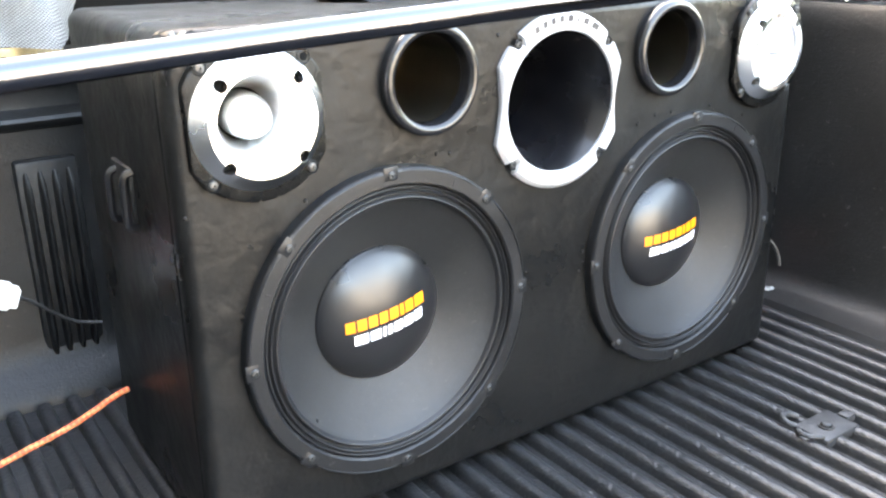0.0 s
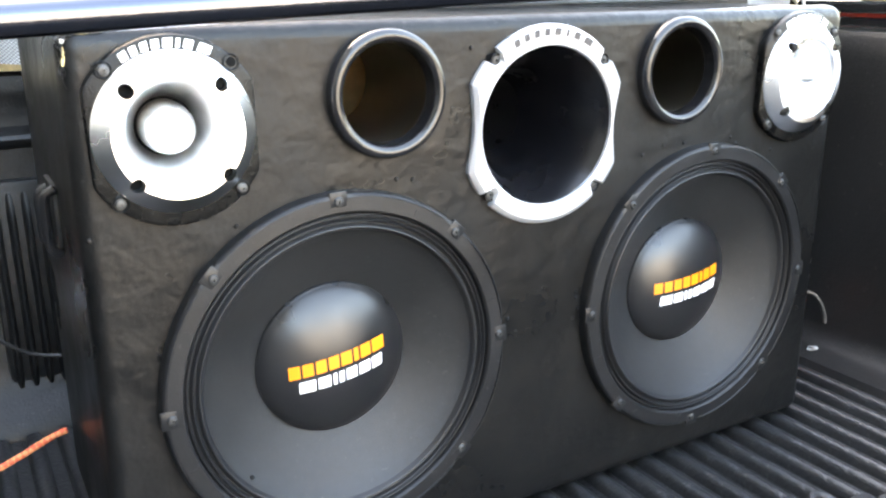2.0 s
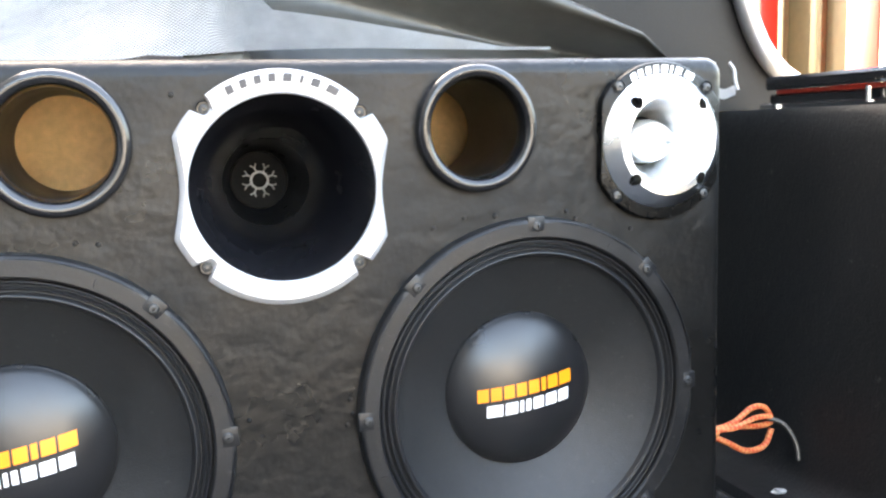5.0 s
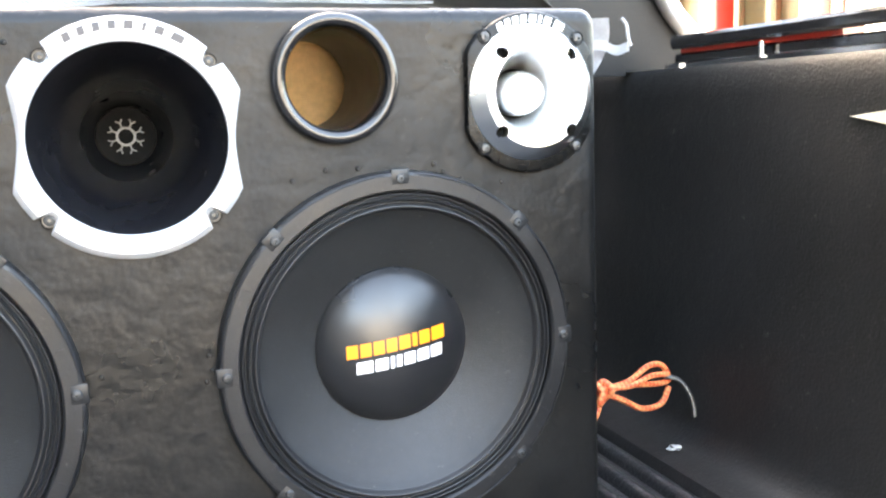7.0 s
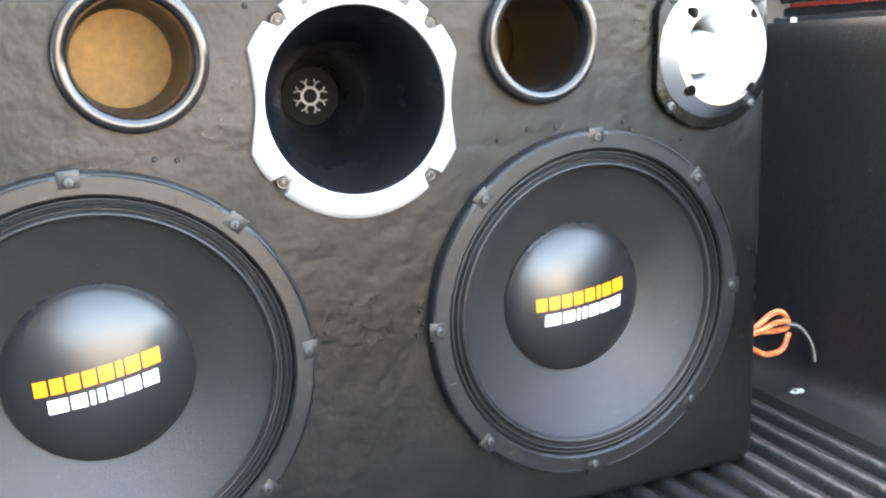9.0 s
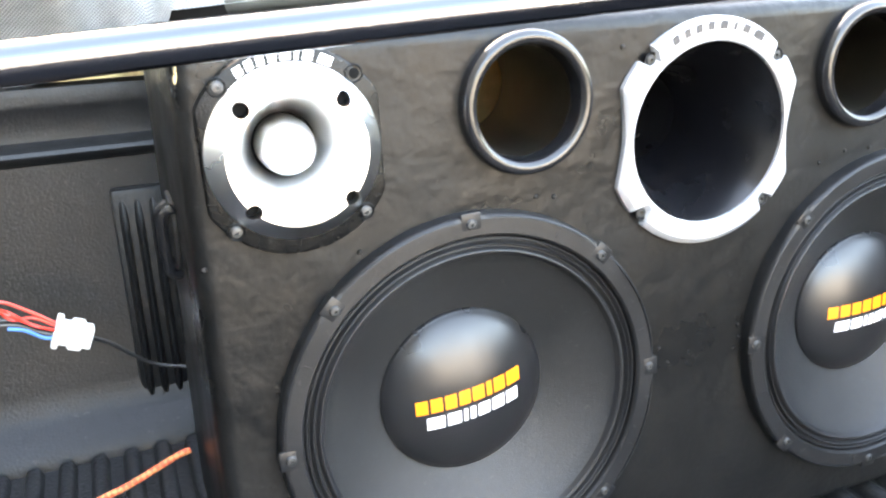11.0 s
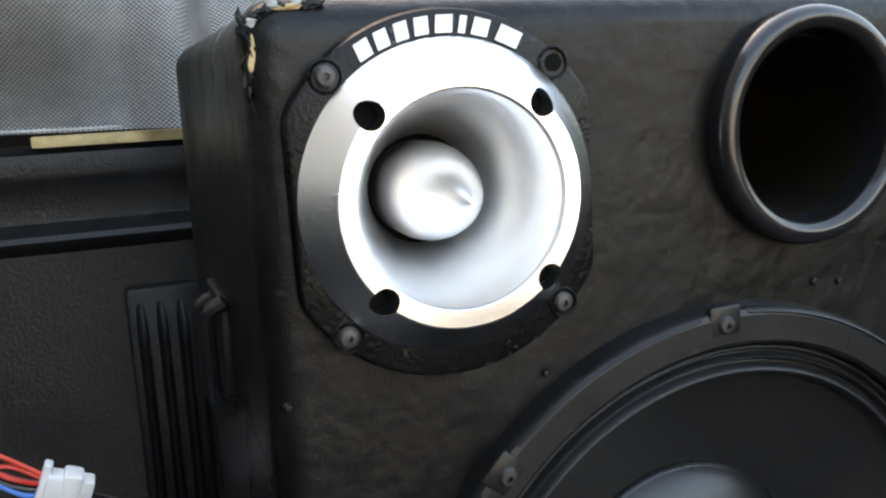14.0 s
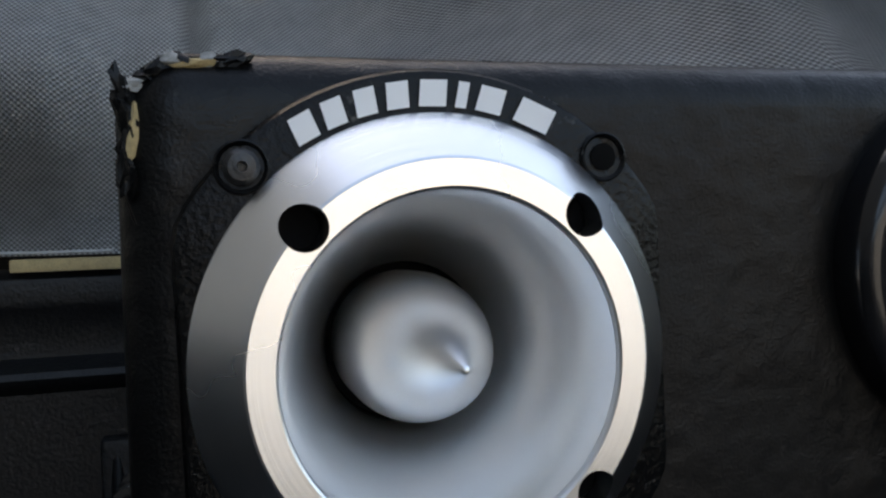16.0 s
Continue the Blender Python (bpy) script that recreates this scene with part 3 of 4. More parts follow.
    for k in range(8):
        a = radians(45 * k)
        at = pose(0.1484 * math.cos(a), -0.0120, 0.1484 * math.sin(a))
        pa = pose(0.1484 * math.cos(a), -0.0120, 0.1484 * math.sin(a), 0, 90 - 45 * k, 0)
        if first is None:
            bm, mt = screw_mesh(0.0042, M_SCREW)
            first = part("screw", bm, mt, t, "dull grey screw", at=at)
            pad = part("tab", block(-0.0080, 0.0080, -0.0004, 0.0030, -0.0052, 0.0086, 0.0016), M_RIM, t, "worn pressed screw tab", at=pa)
        else:
            again(first, t, at)
            again(pad, t, pa)
    return t


w0 = woofer()
w0.matrix_world = pose(WOOF[0][0], 0, WOOF[0][1], 0, -1.7, 0)
copy_thing(w0, pose(WOOF[1][0], 0, WOOF[1][1], 0, 0.5, 0))


def drilled(name, bm, mat, parent, label, places, r):
    """A part with round holes cut through it along y."""
    ob = new(name, mesh_of(bm, name, mat, 20))
    cut = bmesh.new()
    for x, z in places:
        n = 24
        loops([[(x + r * math.cos(2 * math.pi * k / n), y, z + r * math.sin(2 * math.pi * k / n)) for k in range(n)] for y in (-0.03, 0.01)], cut, True, True)
    tool = new("tool", mesh_of(cut, "tool", M_HOLE))
    mod = ob.modifiers.new("holes", "BOOLEAN")
    mod.object, mod.operation, mod.solver = tool, "DIFFERENCE", "EXACT"
    done = bpy.data.meshes.new_from_object(ob.evaluated_get(bpy.context.evaluated_depsgraph_get()))
    ob.modifiers.clear()
    ob.data = done
    for p in done.polygons:
        p.use_smooth = True
    done.set_sharp_from_angle(angle=radians(20))
    bpy.data.objects.remove(tool)
    ob.parent = parent
    return tagged(ob, label)


def tweeter():
    t = thing("bullet_tweeter", "turned aluminium bullet tweeter on a black cast plate", "tweeter", group="drivers of the cabinet")
    def plate(r_off, y):
        pts = []
        for k in range(96):
            a = 2 * math.pi * k / 96
            c = abs(math.cos(a))
            flank = 0.0592 / max(c, 0.01)
            r = 0.0680 - 0.0008 * math.log(1 + math.exp(min(40.0, (0.0680 - flank) / 0.0008)))
            pts.append(((r + r_off) * math.cos(a), y, (r + r_off) * math.sin(a)))
        return pts
    part("plate", loops([plate(0, 0.001), plate(0, -0.006), plate(-0.0008, -0.0074), plate(-0.0022, -0.0080), [(0.04 * math.cos(2 * math.pi * k / 96), -0.0080, 0.04 * math.sin(2 * math.pi * k / 96)) for k in range(96)]]), M_PLATE, t, "black textured cast mounting plate")
    ring = drilled("ring", lathe([(0.0576, -0.0070), (0.0576, -0.0088), (0.0571, -0.0094), (0.0466, -0.0205), (0.0460, -0.0208), (0.0400, -0.0208), (0.0395, -0.0204), (0.0392, -0.0190), (0.0392, -0.0070)], 128, close=True), M_ALU, t, "bright turned aluminium ring", [(0.0323 * a, 0.0323 * b) for a in (-1, 1) for b in (-1, 1)], 0.0052)
    throat = [(0.0392 - 0.0173 * (u ** 0.85), -0.0190 + 0.0470 * u) for u in [k / 24 for k in range(25)]]
    part("throat", lathe(throat, 112), M_ALU_DULL, t, "satin aluminium throat", sharp=50)
    part("slot", lathe([(0.0219, 0.0280), (0.0216, 0.0300), (0.0214, 0.0330), (0.0, 0.0335)], 64), M_HOLE, t, "dark ring slot round the plug")
    nose = [(0.0196 * (1 - (1 - u) ** 1.85), -0.0265 + 0.046 * u) for u in [k / 28 for k in range(29)]]
    tail = [(0.0196 - 0.0002 * u, 0.0195 + 0.0135 * u) for u in [k / 6 for k in range(1, 7)]]
    part("bullet", lathe(nose + tail, 96), M_ALU_BULLET, t, "pointed aluminium phase plug", sharp=50)
    hole, scr = None, None
    for sx, sz in ((-1, 1), (1, 1), (-1, -1), (1, -1)):
        at = pose(0.0323 * sx, -0.0150, 0.0323 * sz)
        sa = pose(0.0436 * sx, -0.0080, 0.0462 * sz)
        if hole is None:
            hole = part("hole", lathe([(0.0052, 0.0064), (0.0046, 0.0060), (0, 0.0060)], 24), M_HOLE, t, "dark drilled hole", at=at)
            bm, mt = screw_mesh(0.0041, M_SCREW_BK)
            scr = part("screw", bm, mt, t, "black cross-head screw", at=sa)
            seat = part("screw_seat", lathe([(0.0062, 0.0006), (0.0061, -0.0005), (0.0057, -0.0007), (0.0052, -0.0003), (0.0047, 0.0003), (0.0, 0.0004)], 28), M_PLATE, t, "shallow cast screw seat", at=sa)
        else:
            again(hole, t, at)
            again(scr, t, sa)
            again(seat, t, sa)
    rows = []
    angles = [28.5, 21.5, 14.4, 7.3, -0.6, -7.2, -13.8, -24.5]
    for a, wd in zip(angles, (0.0058, 0.0052, 0.0052, 0.0055, 0.0068, 0.0028, 0.0066, 0.0095)):
        b = radians(90 + a)
        rows.append((0.0620 * math.cos(b), 0.0620 * math.sin(b), wd * 0.96, 0.0062, radians(a), 0.1))
    print_bars(rows, lambda x, z: -0.0080, t, M_WHITE, "print", "arc of white printed marks")
    return t


t0 = tweeter()
t0.matrix_world = pose(TWEET[0][0], 0, TWEET[0][1], 0, -1.0, 0)
copy_thing(t0, pose(TWEET[1][0], 0, TWEET[1][1], 0, 1.4, 0))
# one screw of the first tweeter has gone
for ob in list(t0.children):
    if ob.name.startswith("screw") and "seat" not in ob.name and ob.matrix_basis.translation.x > 0 and ob.matrix_basis.translation.z > 0:
        bpy.data.objects.remove(ob)
part("empty_hole", lathe([(0.0034, -0.0003), (0.0030, -0.0004), (0.0, -0.0005)], 20), M_HOLE, t0, "dark empty screw hole", at=pose(0.0436, -0.0080, 0.0462))


def port():
    t = thing("bass_port", "glossy black flared plastic bass port in the cabinet front", "port", group="bass ports")
    lip = [(0.0515, 0.001), (0.0516, -0.004)] + [(0.0460 + 0.0056 * math.cos(radians(a)), -0.0055 - 0.0066 * math.sin(radians(a))) for a in range(6, 180, 12)] + [(0.0400, -0.003), (0.0395, 0.004), (0.0415, 0.004), (0.0415, 0.001)]
    part("flare", lathe(lip, 112, close=True), M_GLOSS, t, "rounded glossy flare", sharp=45)
    part("tube", lathe([(0.0394, 0.0042), (0.0392, 0.122), (0.0415, 0.122), (0.0415, 0.0042)], 80, close=True), M_TUBE, t, "dark port tube", sharp=45)
    return t


p0 = port()
p0.matrix_world = pose(PORT[0][0], 0, PORT[0][1])
copy_thing(p0, pose(PORT[1][0], 0, PORT[1][1]))


def horn():
    t = thing("midrange_horn", "round black horn with silver notched rim in the cabinet front", "horn")
    n = 144
    def rim(off, y):
        pts = []
        for k in range(n):
            a = 2 * math.pi * k / n
            c, s = math.cos(a), math.sin(a)
            r = 0.0890
            if abs(s) < 0.42:                       # drawn-in flanks
                q = abs(s) / 0.42
                r = (0.0762 + 0.0046 * q ** 1.7) / abs(c)
            d = min(abs((math.degrees(a) % 90) - 45), 45)
            if d < 4.6:                             # screw notches
                r -= 0.0105 * (1 - (d / 4.6) ** 4)
            pts.append(((r + off) * c, y, (r + off) * s))
        return pts
    def circle(r, y):
        return [(r * math.cos(2 * math.pi * k / n), y, r * math.sin(2 * math.pi * k / n)) for k in range(n)]
    part("rim", loops([rim(0, 0.001), rim(0, -0.0045), rim(-0.0006, -0.0055), rim(-0.0045, -0.0085), circle(0.0722, -0.0085), circle(0.0708, -0.0078), circle(0.0704, -0.004)]), M_SILVER, t, "silver painted rim", sharp=24)
    prof = []
    for k in range(41):
        u = (k / 40) ** 1.4
        prof.append((0.0262 + 0.0443 * (0.74 * (1 - u) + 0.26 * (1 - u) ** 5), -0.0048 + 0.147 * u))
    part("flare", lathe(prof[:31], 112), M_HORN, t, "glossy black flare", sharp=60)
    part("neck", lathe(prof[30:], 112), M_NECK, t, "dull black neck of the horn", sharp=60)
    disc = lathe([(0.0268, 0.1425), (0.0262, 0.1392), (0.0250, 0.1386), (0.0238, 0.1392), (0.0, 0.1398)], 48)
    throat = part("throat", disc, M_HOLE, t, "dark throat disc")
    ring = lathe([(0.0085, 0.1405), (0.0085, 0.1375), (0.0066, 0.1375), (0.0066, 0.1405)], 40)
    part("hub", ring, M_SPOKE, throat, "dull metal ring")
    part("cap", lathe([(0.0, 0.1384), (0.0040, 0.1386), (0.0058, 0.1396)], 28), M_HOLE, throat, "dark centre cap")
    for k in range(8):
        m = pose(0, 0.1374, 0, 0, 22.5 + 45 * k, 0)
        arm = sweep([(0.0080, 0, 0), (0.0100, 0, 0), (0.0122, 0, 0)], 0.0007, 6, 2)
        sweep([(0.0120, 0, 0), (0.0136, 0, 0.0013), (0.0154, 0, 0.0028)], 0.0006, 6, 2, bm=arm)
        sweep([(0.0120, 0, 0), (0.0136, 0, -0.0013), (0.0154, 0, -0.0028)], 0.0006, 6, 2, bm=arm)
        part("spoke", arm, M_SPOKE, throat, "forked pale spoke", at=m)
    first, cup = None, None
    for sx, sz in ((-1, 1), (1, 1), (-1, -1), (1, -1)):
        at = pose(0.0580 * sx, -0.0034, 0.0580 * sz)
        if first is None:
            bm, mt = screw_mesh(0.0044, M_SCREW)
            first = part("screw", bm, mt, t, "dull grey screw", at=at)
            cup = part("cup", lathe([(0.0062, -0.0012), (0.0058, -0.0024), (0.0050, -0.0010), (0, -0.0008)], 20), M_GLOSS, t, "black screw seat", at=at)
        else:
            again(first, t, at)
            again(cup, t, at)
    rows = []
    for i, a in enumerate([29, 21.5, 14, 6.5, -1.5, -9, -16.5, -26]):
        b = radians(90 + a)
        rows.append((0.0825 * math.cos(b), 0.0825 * math.sin(b), (0.0058, 0.0054, 0.0054, 0.0055, 0.0066, 0.0026, 0.0066, 0.0092)[i], 0.0064, radians(a), 0.1))
    print_bars(rows, lambda x, z: -0.0085, t, M_INK, "print", "arc of dark printed marks")
    return t


h0 = horn()
h0.matrix_world = pose(HORN[0], 0, HORN[1], 0, 2.5, 0)

# ---------------------------------------------------------------- tarpaulin, its bow and the cab
BOW_Y = -0.2044
bow = thing("tarp_bow", "polished metal tarpaulin bow arching across the bed", "tarp bow", (0, BOW_Y, 0))
part("tube", sweep([(x, 0.0364 * x, 0.5086 + 0.0211 * x - 0.0265 * x * x) for x in [-0.77 + 0.09 * k for k in range(16)] + [0.675]], 0.0081, 24, 4), M_CHROME, bow, sharp=60)
for bx, bz in ((-0.772, 0.4765), (0.678, 0.511)):
    part("bracket", block(bx - 0.012, bx + 0.012, 0.0364 * bx - 0.015, 0.0364 * bx + 0.015, 0.4372, bz, 0.002), M_GLOSS, bow)


def wrinkle(x, z, k):
    return noise.noise(Vector((x * 2.2 + k, z * 3.1, k * 1.7))) * 0.035 + noise.noise(Vector((x * 7 + k, z * 9, 3 + k))) * 0.008


def along(x, pts):
    """Straight steps through (x, value) pairs."""
    for (a, za), (b, zb) in zip(pts, pts[1:]):
        if x <= b:
            return za + (zb - za) * max(0.0, x - a) / (b - a)
    return pts[-1][1]


CLOTH_TOP = [(-2, 1.02), (-0.030, 1.02), (-0.004, 0.600), (0.002, 0.576), (0.028, 0.542), (0.095, 0.532), (0.19, 0.515), (0.25, 0.504), (2, 0.503)]
CLOTH_Y = [(-0.95, 0.56), (-0.42, 0.492), (-0.385, 0.43), (-0.15, 0.265), (0.0, 0.170), (0.05, 0.160), (0.20, 0.152), (0.45, 0.150)]
CLOTH_HEM = [(-0.95, 0.4235), (-0.372, 0.4255), (-0.357, 0.484), (-0.15, 0.5015), (0.10, 0.502), (0.45, 0.502)]


def cloth_fn(u, v):
    x = -0.95 + 1.25 * u
    z0 = along(x, CLOTH_HEM) + 0.002 * noise.noise(Vector((x * 6, 0, 0)))
    z = z0 + (along(x, CLOTH_TOP) - z0) * v
    up = z - z0
    q = min(1.0, max(0.0, (x + 0.46) / 0.20))
    lean_back = 0.10 + 0.60 * q * q * (3 - 2 * q)
    y = along(x, CLOTH_Y) + lean_back * up + 1.5 * q * min(1.0, max(0.0, (-0.05 - x) / 0.15)) * min(up, 0.10) - (1 - q) * 0.095 * math.sin(math.pi * min(1.0, up / 0.24)) ** 2 + wrinkle(x, z, 1.0) * min(1, up * 6)
    # a sharp crease that runs up from the cabinet corner
    y -= 0.030 * math.exp(-abs(x + 0.33 + 0.25 * (z - 0.6)) / 0.05) * min(1, max(0, up * 6))
    return (x, y, z)


backing = thing("tarpaulin_backing", "grey woven tarpaulin backing draped behind the cabinet, creased", "tarpaulin")
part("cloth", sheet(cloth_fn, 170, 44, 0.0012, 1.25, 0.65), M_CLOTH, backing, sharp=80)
part("hem", sweep([cloth_fn(k / 24, 0.004) for k in range(11)], 0.0014, 8, 3), M_CLOTH_EDGE, backing, "grey turned hem", sharp=80)


def tarp_fn(u, v):
    # black outer side of the folded cover, sagging between two ridges
    x = -0.06 + 0.518 * u
    lo = 0.4820
    hi = along(x, [(-1, 1.2), (-0.06, 0.80), (0.1, 0.70), (0.289, 0.582), (0.377, 0.548), (0.43, 0.526), (0.458, 0.495)])
    z = lo + (hi - lo) * v
    y = 0.222 + 0.14 * (z - lo) + wrinkle(x, z, 5.0) * 0.3 - 0.045 * math.exp(-((v - 0.86) / 0.24) ** 2) + 0.030 * math.exp(-((v - 0.36) / 0.17) ** 2)
    return (x, y, z)


folded = thing("folded_tarpaulin", "black vinyl tarpaulin folded back on the cabinet top", "tarpaulin", (0.2, 0.22, 0.481))
inv = folded.matrix_world.inverted()
sheet_bm = sheet(tarp_fn, 70, 40, 0.0015)
bmesh.ops.transform(sheet_bm, matrix=inv, verts=sheet_bm.verts)
part("cover", sheet_bm, M_TARP, folded, sharp=80)
roll = sweep([(x, along(x, CLOTH_Y) + 0.012, 0.4855 + 0.5 * (along(x, CLOTH_HEM) - 0.4855) + 0.002 * math.sin(20 * x)) for x in (-0.30, -0.25, -0.20, -0.15, -0.10, -0.05, 0.0)], 0.0095, 12, 5)
bmesh.ops.transform(roll, matrix=inv, verts=roll.verts)
part("rolled_edge", roll, M_TARP, folded, "rolled black edge", sharp=80)

cab = thing("cab_corner", "dark rear corner panel of the cab, its rounded edge highlighted in silver", "cab", (0.112, 0.365, 0))
edge = [(0.546, 0.85), (0.548, 0.74), (0.556, 0.66), (0.568, 0.602), (0.585, 0.555), (0.606, 0.518), (0.632, 0.490), (0.664, 0.470), (0.705, 0.459)]
edge_s = [(p.x, p.z) for p in smooth_path([(x, 0, z) for x, z in edge], 5)]
part("panel", tri_slab(edge_s + [(0.705, 0.4375), (0.545, 0.4375), (0.545, 0.432), (0.20, 0.432), (0.20, 0.85)], 0.0, 0.03), M_CAB, cab)
# the edge is dark and glossy; silver colour stands in for its highlight
part("hoop", sweep([(x + 0.004, -0.010, z + 0.004) for x, z in edge], 0.014, 16, 8), M_HOOP, cab, "rounded hoop edge, its highlight painted in silver", sharp=70)
# plain slab in the cab's place, added to keep sun off the bed
tagged(part("cab_shade_block", block(-0.85, 0.80, 0.90, 1.00, -0.2, 1.55, 0.02), M_CAB), "plain dark slab standing for the cab, added to shade the bed", "cab", kind="structure")

rail = thing("side_rail", "glossy black bed side rail with a bright metal track", "rail", (0.69, 0.03, 0))
part("track", extrude([(-0.014, 0.4372), (-0.014, 0.4425), (-0.010, 0.4445), (0.024, 0.4445), (0.024, 0.4372)], "y", BED_Y0, 0.27, 1), M_TRACK, rail, "bright metal track")
part("base_bar", extrude([(-0.006, 0.4447), (-0.006, 0.4535), (-0.003, 0.456), (0.026, 0.456), (0.028, 0.4447)], "y", BED_Y0, 0.26, 1), M_BODY, rail)
# red strip stands in for a red reflection in the glossy rail
part("reflection_strip", extrude([(-0.004, 0.4562), (-0.004, 0.4612), (0.024, 0.4612), (0.024, 0.4562)], "y", -0.02, 0.25, 1), M_RED, rail, "thin red strip painted as a reflection in the rail")
part("top_bar", extrude([(-0.010, 0.4615), (-0.013, 0.465), (-0.013, 0.474), (-0.009, 0.4785), (0.03, 0.4785), (0.032, 0.4615)], "y", BED_Y0, 0.26, 1), M_BODY, rail)
pin = part("pin", lathe([(0, -0.018), (0.0035, -0.0175), (0.0035, 0.0), (0.0, 0.0)], 14), M_TRACK, rail, "short bright pin", at=pose(-0.016, 0.085, 0.458, 90, 0, 0))
again(pin, rail, pose(-0.016, 0.235, 0.4425, 90, 0, 0))

# ---------------------------------------------------------------- loose things
flap = thing("tarp_corner", "torn grey tarpaulin corner hanging beside the cabinet", "tarpaulin", (0.500, 0.175, 0.0))
part("cloth", sheet(lambda u, v: (-0.060 + 0.070 * u * (1 - 0.72 * v * v) + 0.022 * v, 0.010 * math.sin(4 * u) + 0.010 * v, 0.489 - 0.075 * v), 14, 14, 0.0012, 0.06, 0.1), M_FILM, flap, sharp=80)
part("band", sheet(lambda u, v: (-0.020 + 0.056 * u, -0.012 - 0.004 * math.sin(5 * u), 0.462 - 0.011 * v + 0.003 * math.sin(7 * u)), 14, 3, 0.002, 0.08, 0.02), M_FILM, flap, "pale stiff band", sharp=80)
part("tie", sweep([(0.024, -0.012, 0.488), (0.029, -0.014, 0.480), (0.030, -0.015, 0.468), (0.033, -0.016, 0.458)], 0.0018, 8), M_FILM, flap)

rope = thing("tied_cord", "orange braided cord tied in a loose bow beside the cabinet", "cord", (0.464, 0.136, 0.075))
part("loop", sweep([(-0.005, 0.02, 0.0), (0.02, 0.0, 0.004), (0.05, 0.0, 0.008), (0.075, 0.0, 0.022), (0.095, 0.002, 0.020), (0.106, 0.004, 0.002), (0.090, 0.002, -0.001), (0.055, 0.0, 0.003), (0.02, -0.003, 0.003)], 0.0034, 10), M_ROPE, rope)
part("loop", sweep([(0.015, 0.0, 0.0), (0.04, -0.002, -0.012), (0.066, -0.003, -0.026), (0.092, -0.002, -0.024), (0.104, 0.0, -0.006)], 0.0034, 10), M_ROPE, rope)
part("loop", sweep([(0.016, 0.0, 0.005), (0.048, -0.005, 0.004), (0.075, -0.006, 0.012), (0.101, -0.002, 0.010)], 0.0032, 10), M_ROPE, rope)
part("knot", sweep([(0.006, 0.004, 0.012), (0.012, -0.006, 0.003), (0.008, -0.006, -0.010), (0.018, 0.002, -0.009), (0.024, -0.006, 0.003), (0.018, 0.004, 0.011), (0.010, 0.004, 0.0), (0.004, 0.002, -0.006)], 0.0038, 10), M_ROPE, rope)
part("tail", sweep([(0.014, 0.0, -0.006), (0.004, -0.004, -0.025), (-0.006, -0.004, -0.045), (-0.02, 0.01, -0.07)], 0.0034, 10), M_ROPE, rope)
part("hook", sweep([(0.098, 0.0, 0.007), (0.111, -0.008, 0.003), (0.119, -0.016, -0.010), (0.122, -0.022, -0.026), (0.121, -0.025, -0.038)], 0.0028, 10), M_CABLE, rope, "black covered wire hook")

strap = thing("stretched_cord", "orange braided cord stretched from under the cabinet", "cord", (-0.40, 0.20, 0.10))
part("cord", sweep([(-0.008, 0.006, -0.004), (-0.024, 0.005, -0.008), (-0.07, 0.0, -0.024), (-0.14, 0.0, -0.043), (-0.20, 0.0, -0.060)], 0.0032, 10), M_ROPE, strap)

loom = thing("wire_loom", "white plug with red, blue and black wires, hanging loose", "wiring", (-0.490, 0.335, 0.174))
plug = part("plug", block(-0.002, 0.030, -0.010, 0.010, -0.011, 0.011, 0.002), M_NYLON, loom, "white nylon plug", at=pose(-0.018, 0, 0.012, 0, 22, 0))
part("latch", block(0.008, 0.022, -0.012, 0.012, -0.014, 0.014, 0.003), M_NYLON, plug)
part("collar", block(-0.006, 0.000, -0.007, 0.007, -0.017, 0.017, 0.0015), M_NYLON, plug)
for k, (dy, dz) in enumerate(((0.0, 0.004), (-0.004, 0.001), (0.003, -0.002), (0.0, 0.007))):
    part("wire", sweep([(-0.020, dy, 0.014 + dz), (-0.040, dy * 2, 0.024 + dz * 1.8), (-0.060, -dy, 0.036 + dz * 2 * (1 if k % 2 else -0.4)), (-0.072, dy, 0.047 + dz)], 0.0017, 8), M_RWIRE, loom, "red wire")
part("wire", sweep([(-0.020, 0.0, 0.006), (-0.034, 0.002, 0.008), (-0.050, 0.002, 0.019), (-0.064, 0.0, 0.024)], 0.0019, 8), M_BWIRE, loom, "blue wire")
for dz in (0.0, 0.005):
    part("wire", sweep([(-0.020, 0.003, 0.008 + dz), (-0.038, 0.004, 0.014 + dz), (-0.060, 0.004, 0.026 + dz), (-0.10, 0.0, 0.030 + dz)], 0.0020, 8), M_CABLE, loom)
for k in range(5):
    part("strand", sweep([(-0.072 + 0.001 * k, 0, 0.046 + 0.001 * k), (-0.085, 0.003 - 0.002 * k, 0.040 + 0.003 * k), (-0.100 + 0.006 * k, 0.002, 0.046 + 0.004 * k)], 0.0008, 6), M_COPPER, loom, "bare copper strands")
part("sleeve", sweep([(-0.074, 0.0, 0.048), (-0.080, 0.004, 0.066), (-0.096, 0.006, 0.090), (-0.125, 0.01, 0.118), (-0.185, 0.02, 0.138), (-0.262, 0.03, 0.142)], 0.0028, 8), M_CABLE, loom, "black taped cable")
part("lead", sweep([(0.010, 0.0, 0.000), (0.026, 0.006, -0.012), (0.045, 0.014, -0.032), (0.068, 0.022, -0.052), (0.098, 0.028, -0.064)], 0.0022, 8), M_CABLE, loom, "black taped lead")

strip = part("wood_strip", block(-0.500, -0.360, 0.492, 0.506, 0.4132, 0.4225, 0.001), M_TORN)
tagged(strip, "thin pale wooden strip on the ledge under the tarpaulin", "strip")

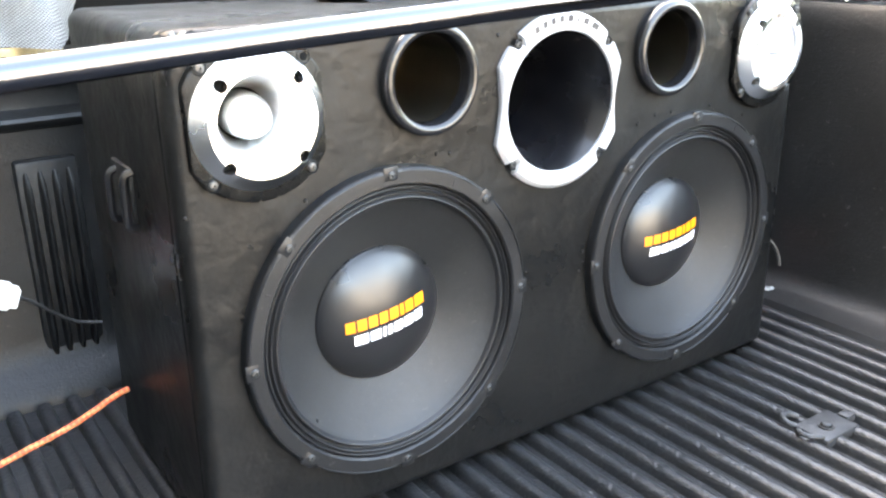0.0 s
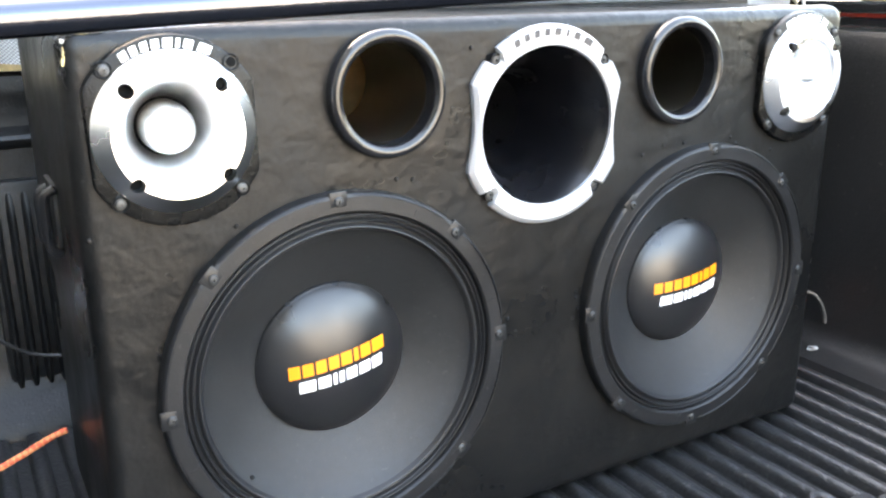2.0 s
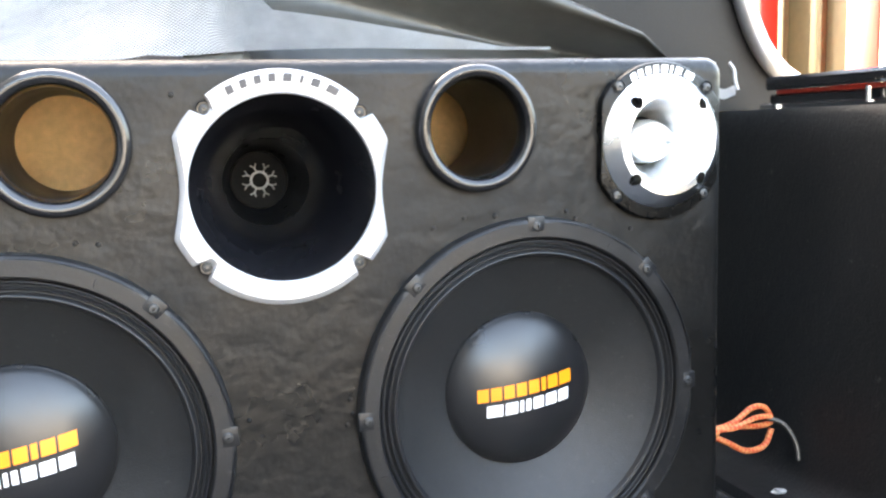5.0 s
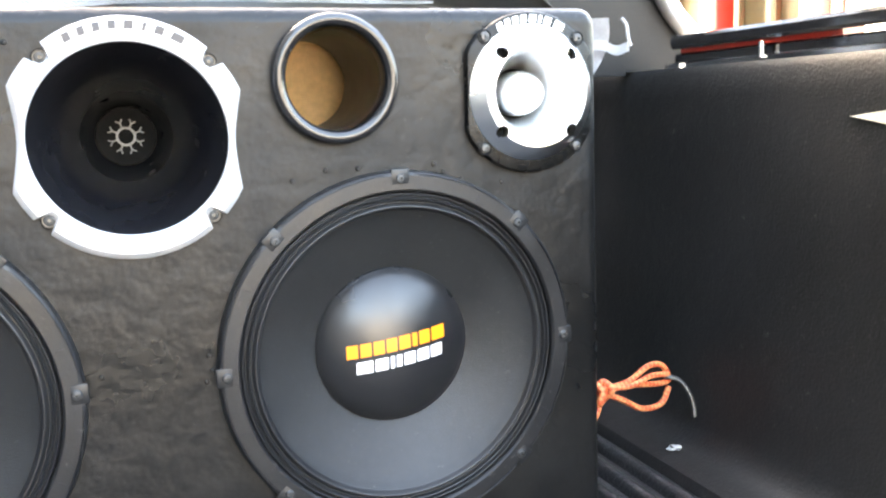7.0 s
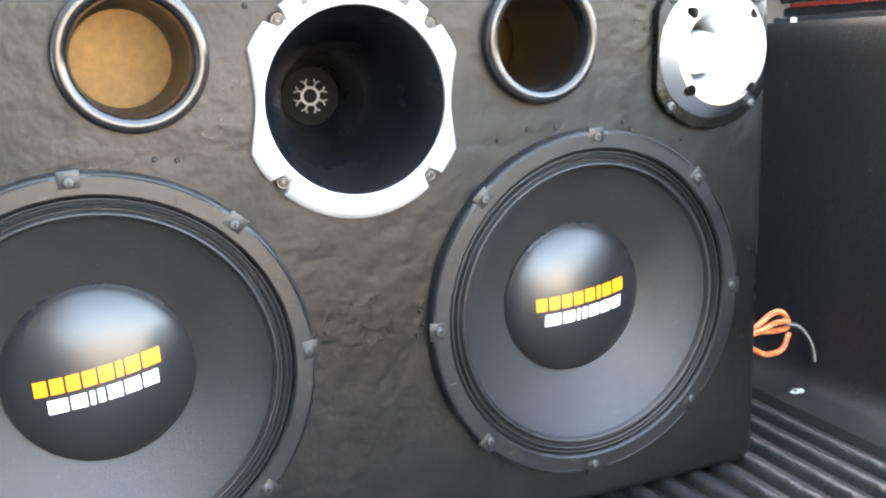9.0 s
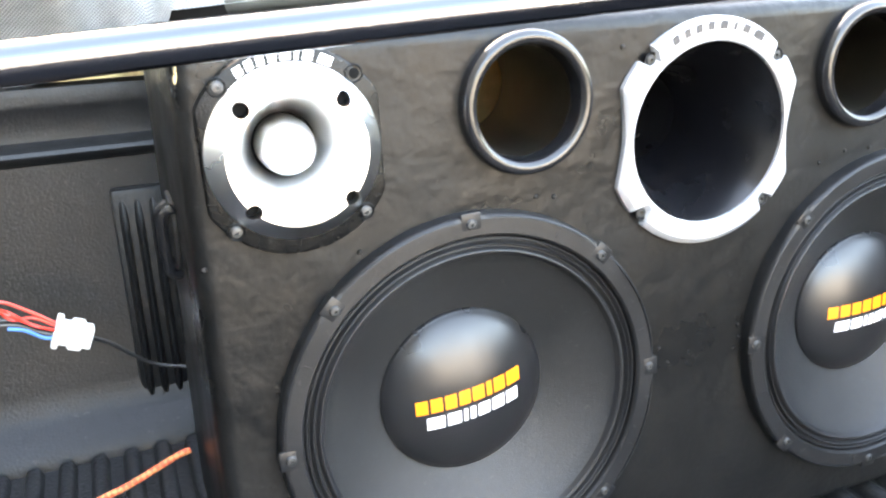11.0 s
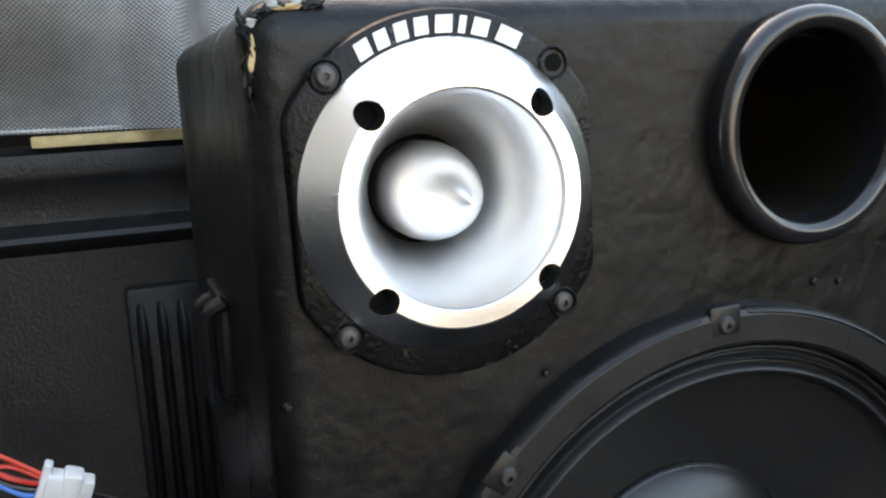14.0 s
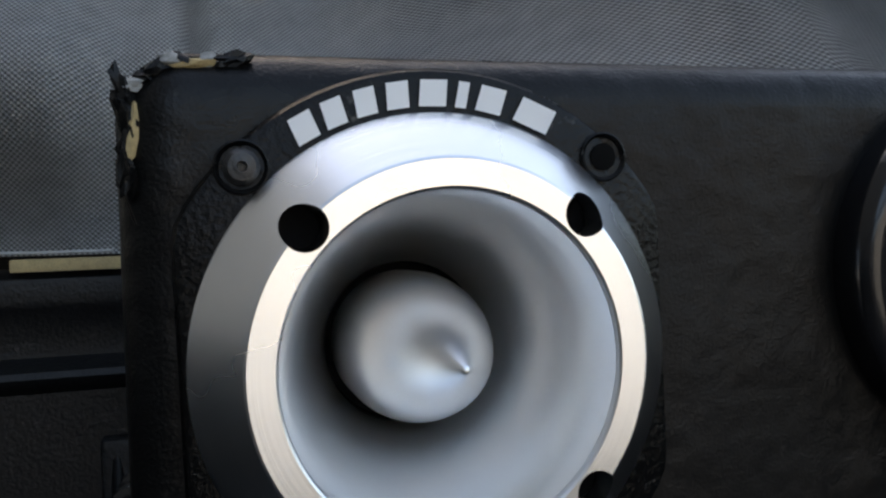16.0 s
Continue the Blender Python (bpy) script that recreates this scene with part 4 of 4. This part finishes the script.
plate = thing("anchor_plate", "bent grey metal anchor plate bolted across the floor ribs", "plate", (0.268, -0.183, 0))
part("base", block(-0.030, 0.034, -0.022, 0.022, -0.011, 0.0022, 0.003), M_ZINC, plate)
part("bolt", lathe([(0, -0.006), (0.005, -0.0058), (0.0065, -0.0045), (0.0065, -0.0022), (0.009, -0.0020), (0.0095, 0.0)], 20), M_SCREW, plate, "round bolt head", at=pose(-0.003, -0.002, 0.002, -90, 0, 0))
part("lip", sweep([(-0.030, 0.018, 0.002), (-0.036, 0.028, 0.005), (-0.030, 0.037, 0.007), (-0.018, 0.037, 0.005), (-0.010, 0.030, 0.002)], 0.0036, 8), M_ZINC, plate, "curled lip")
part("lip", sweep([(-0.026, -0.014, 0.002), (-0.042, -0.006, 0.005), (-0.044, 0.006, 0.006), (-0.036, 0.012, 0.003)], 0.0032, 8), M_ZINC, plate, "curled lip")
part("tongue", block(0.030, 0.048, -0.008, 0.006, -0.006, 0.0050, 0.002), M_ZINC, plate)

tagged(part("crumb", blob(0.006, 2.0, (1.3, 1, 0.5), 0.9), M_CRUMB, at=pose(0.551, 0.100, 0.0095)), "small pale flake on the bed liner edge", "debris")
tagged(part("tape_scrap", blob(0.05, 5.0, (1.15, 0.9, 0.25), 0.9), M_CAB, at=pose(-0.100, 0.190, 0.484)), "crumpled dark tape scrap on the cabinet top", "debris")
# pale sheet stands in for a patch of sunlight on the wall
sticker = part("sticker", sheet(lambda u, v: (0.6535 + 0.010 * (-0.4 + 0.8 * (1 - v) + 0.2 * u) - 0.004, -0.042 - 0.055 * u, 0.376 + (0.014 * u) * (1 - 2 * v) + 0.004 * u), 8, 4, 0.0006), M_PALE)
tagged(sticker, "pale sun patch painted on the bed side wall", "sticker")

# ---------------------------------------------------------------- yard outside
ground = part("ground", block(-400, 400, -400, 400, -0.95, -0.80), M_GROUND)
tagged(ground, "pale concrete yard", "ground", kind="structure")
# south: unseen pale wall, added to bounce sunlight onto the cabinet front
# west: tall unseen wall, added to block the sky and darken the bed wall
for nm, b, mt, lb in (("bounce_wall_south", (-7, 7, -4.7, -4.5, -0.8, 1.4), M_BOUNCE, "pale wall behind the camera, unseen, added as a reflector"), ("sky_block_west", (-2.6, -2.4, -4.49, 8, -0.8, 5.2), M_RENDERED, "plain grey rendered wall, unseen, added to block the western sky")):
    tagged(part(nm, block(*b, 0.02), mt), lb, "wall", kind="structure")
shed = thing("yard_wall", "ochre painted wall with red and white posts beyond the truck", "wall", (3.0, 0, -0.8))
part("wall", block(0.30, 0.50, 1.5, 6.0, 0.0, 2.6, 0.01), M_YELLOW, shed)
for y, wd, mt, lb in ((2.625, 0.20, M_REDP, "red post"), (2.495, 0.05, M_WHITEP, "white post"), (2.454, 0.03, M_REDP, "red post"), (2.33, 0.21, M_WHITEP, "white post"), (3.40, 0.14, M_REDP, "red post"), (2.10, 0.2, M_WHITEP, "white post")):
    part("post", block(0.10, 0.22, y - wd / 2, y + wd / 2, 0.0, 2.5, 0.01), mt, shed, lb)
for k in range(6):
    part("pale_board", block(0.26, 0.295, 2.78 + 0.28 * k, 2.82 + 0.28 * k, 0.0, 2.4, 0.004), M_YELLOW, shed)

# ---------------------------------------------------------------- floor ribs, one by one
rib_prof = [(-0.0105, -0.0125), (-0.0085, -0.0055), (-0.0062, -0.0018), (-0.0030, -0.0003), (0.0, 0.0), (0.0030, -0.0003), (0.0062, -0.0018), (0.0085, -0.0055), (0.0105, -0.0125)]
rib_b = bmesh.new()
ys = [BED_Y0 + 0.01 + (0.415 - BED_Y0 - 0.01) * k / 2 for k in range(3)]
made = [[rib_b.verts.new((x, y, z)) for x, z in rib_prof] for y in ys]
for a, b in zip(made, made[1:]):
    for i in range(len(a) - 1):
        rib_b.faces.new((a[i], a[i + 1], b[i + 1], b[i]))
rib_b.faces.new(made[0]); rib_b.faces.new(made[-1])
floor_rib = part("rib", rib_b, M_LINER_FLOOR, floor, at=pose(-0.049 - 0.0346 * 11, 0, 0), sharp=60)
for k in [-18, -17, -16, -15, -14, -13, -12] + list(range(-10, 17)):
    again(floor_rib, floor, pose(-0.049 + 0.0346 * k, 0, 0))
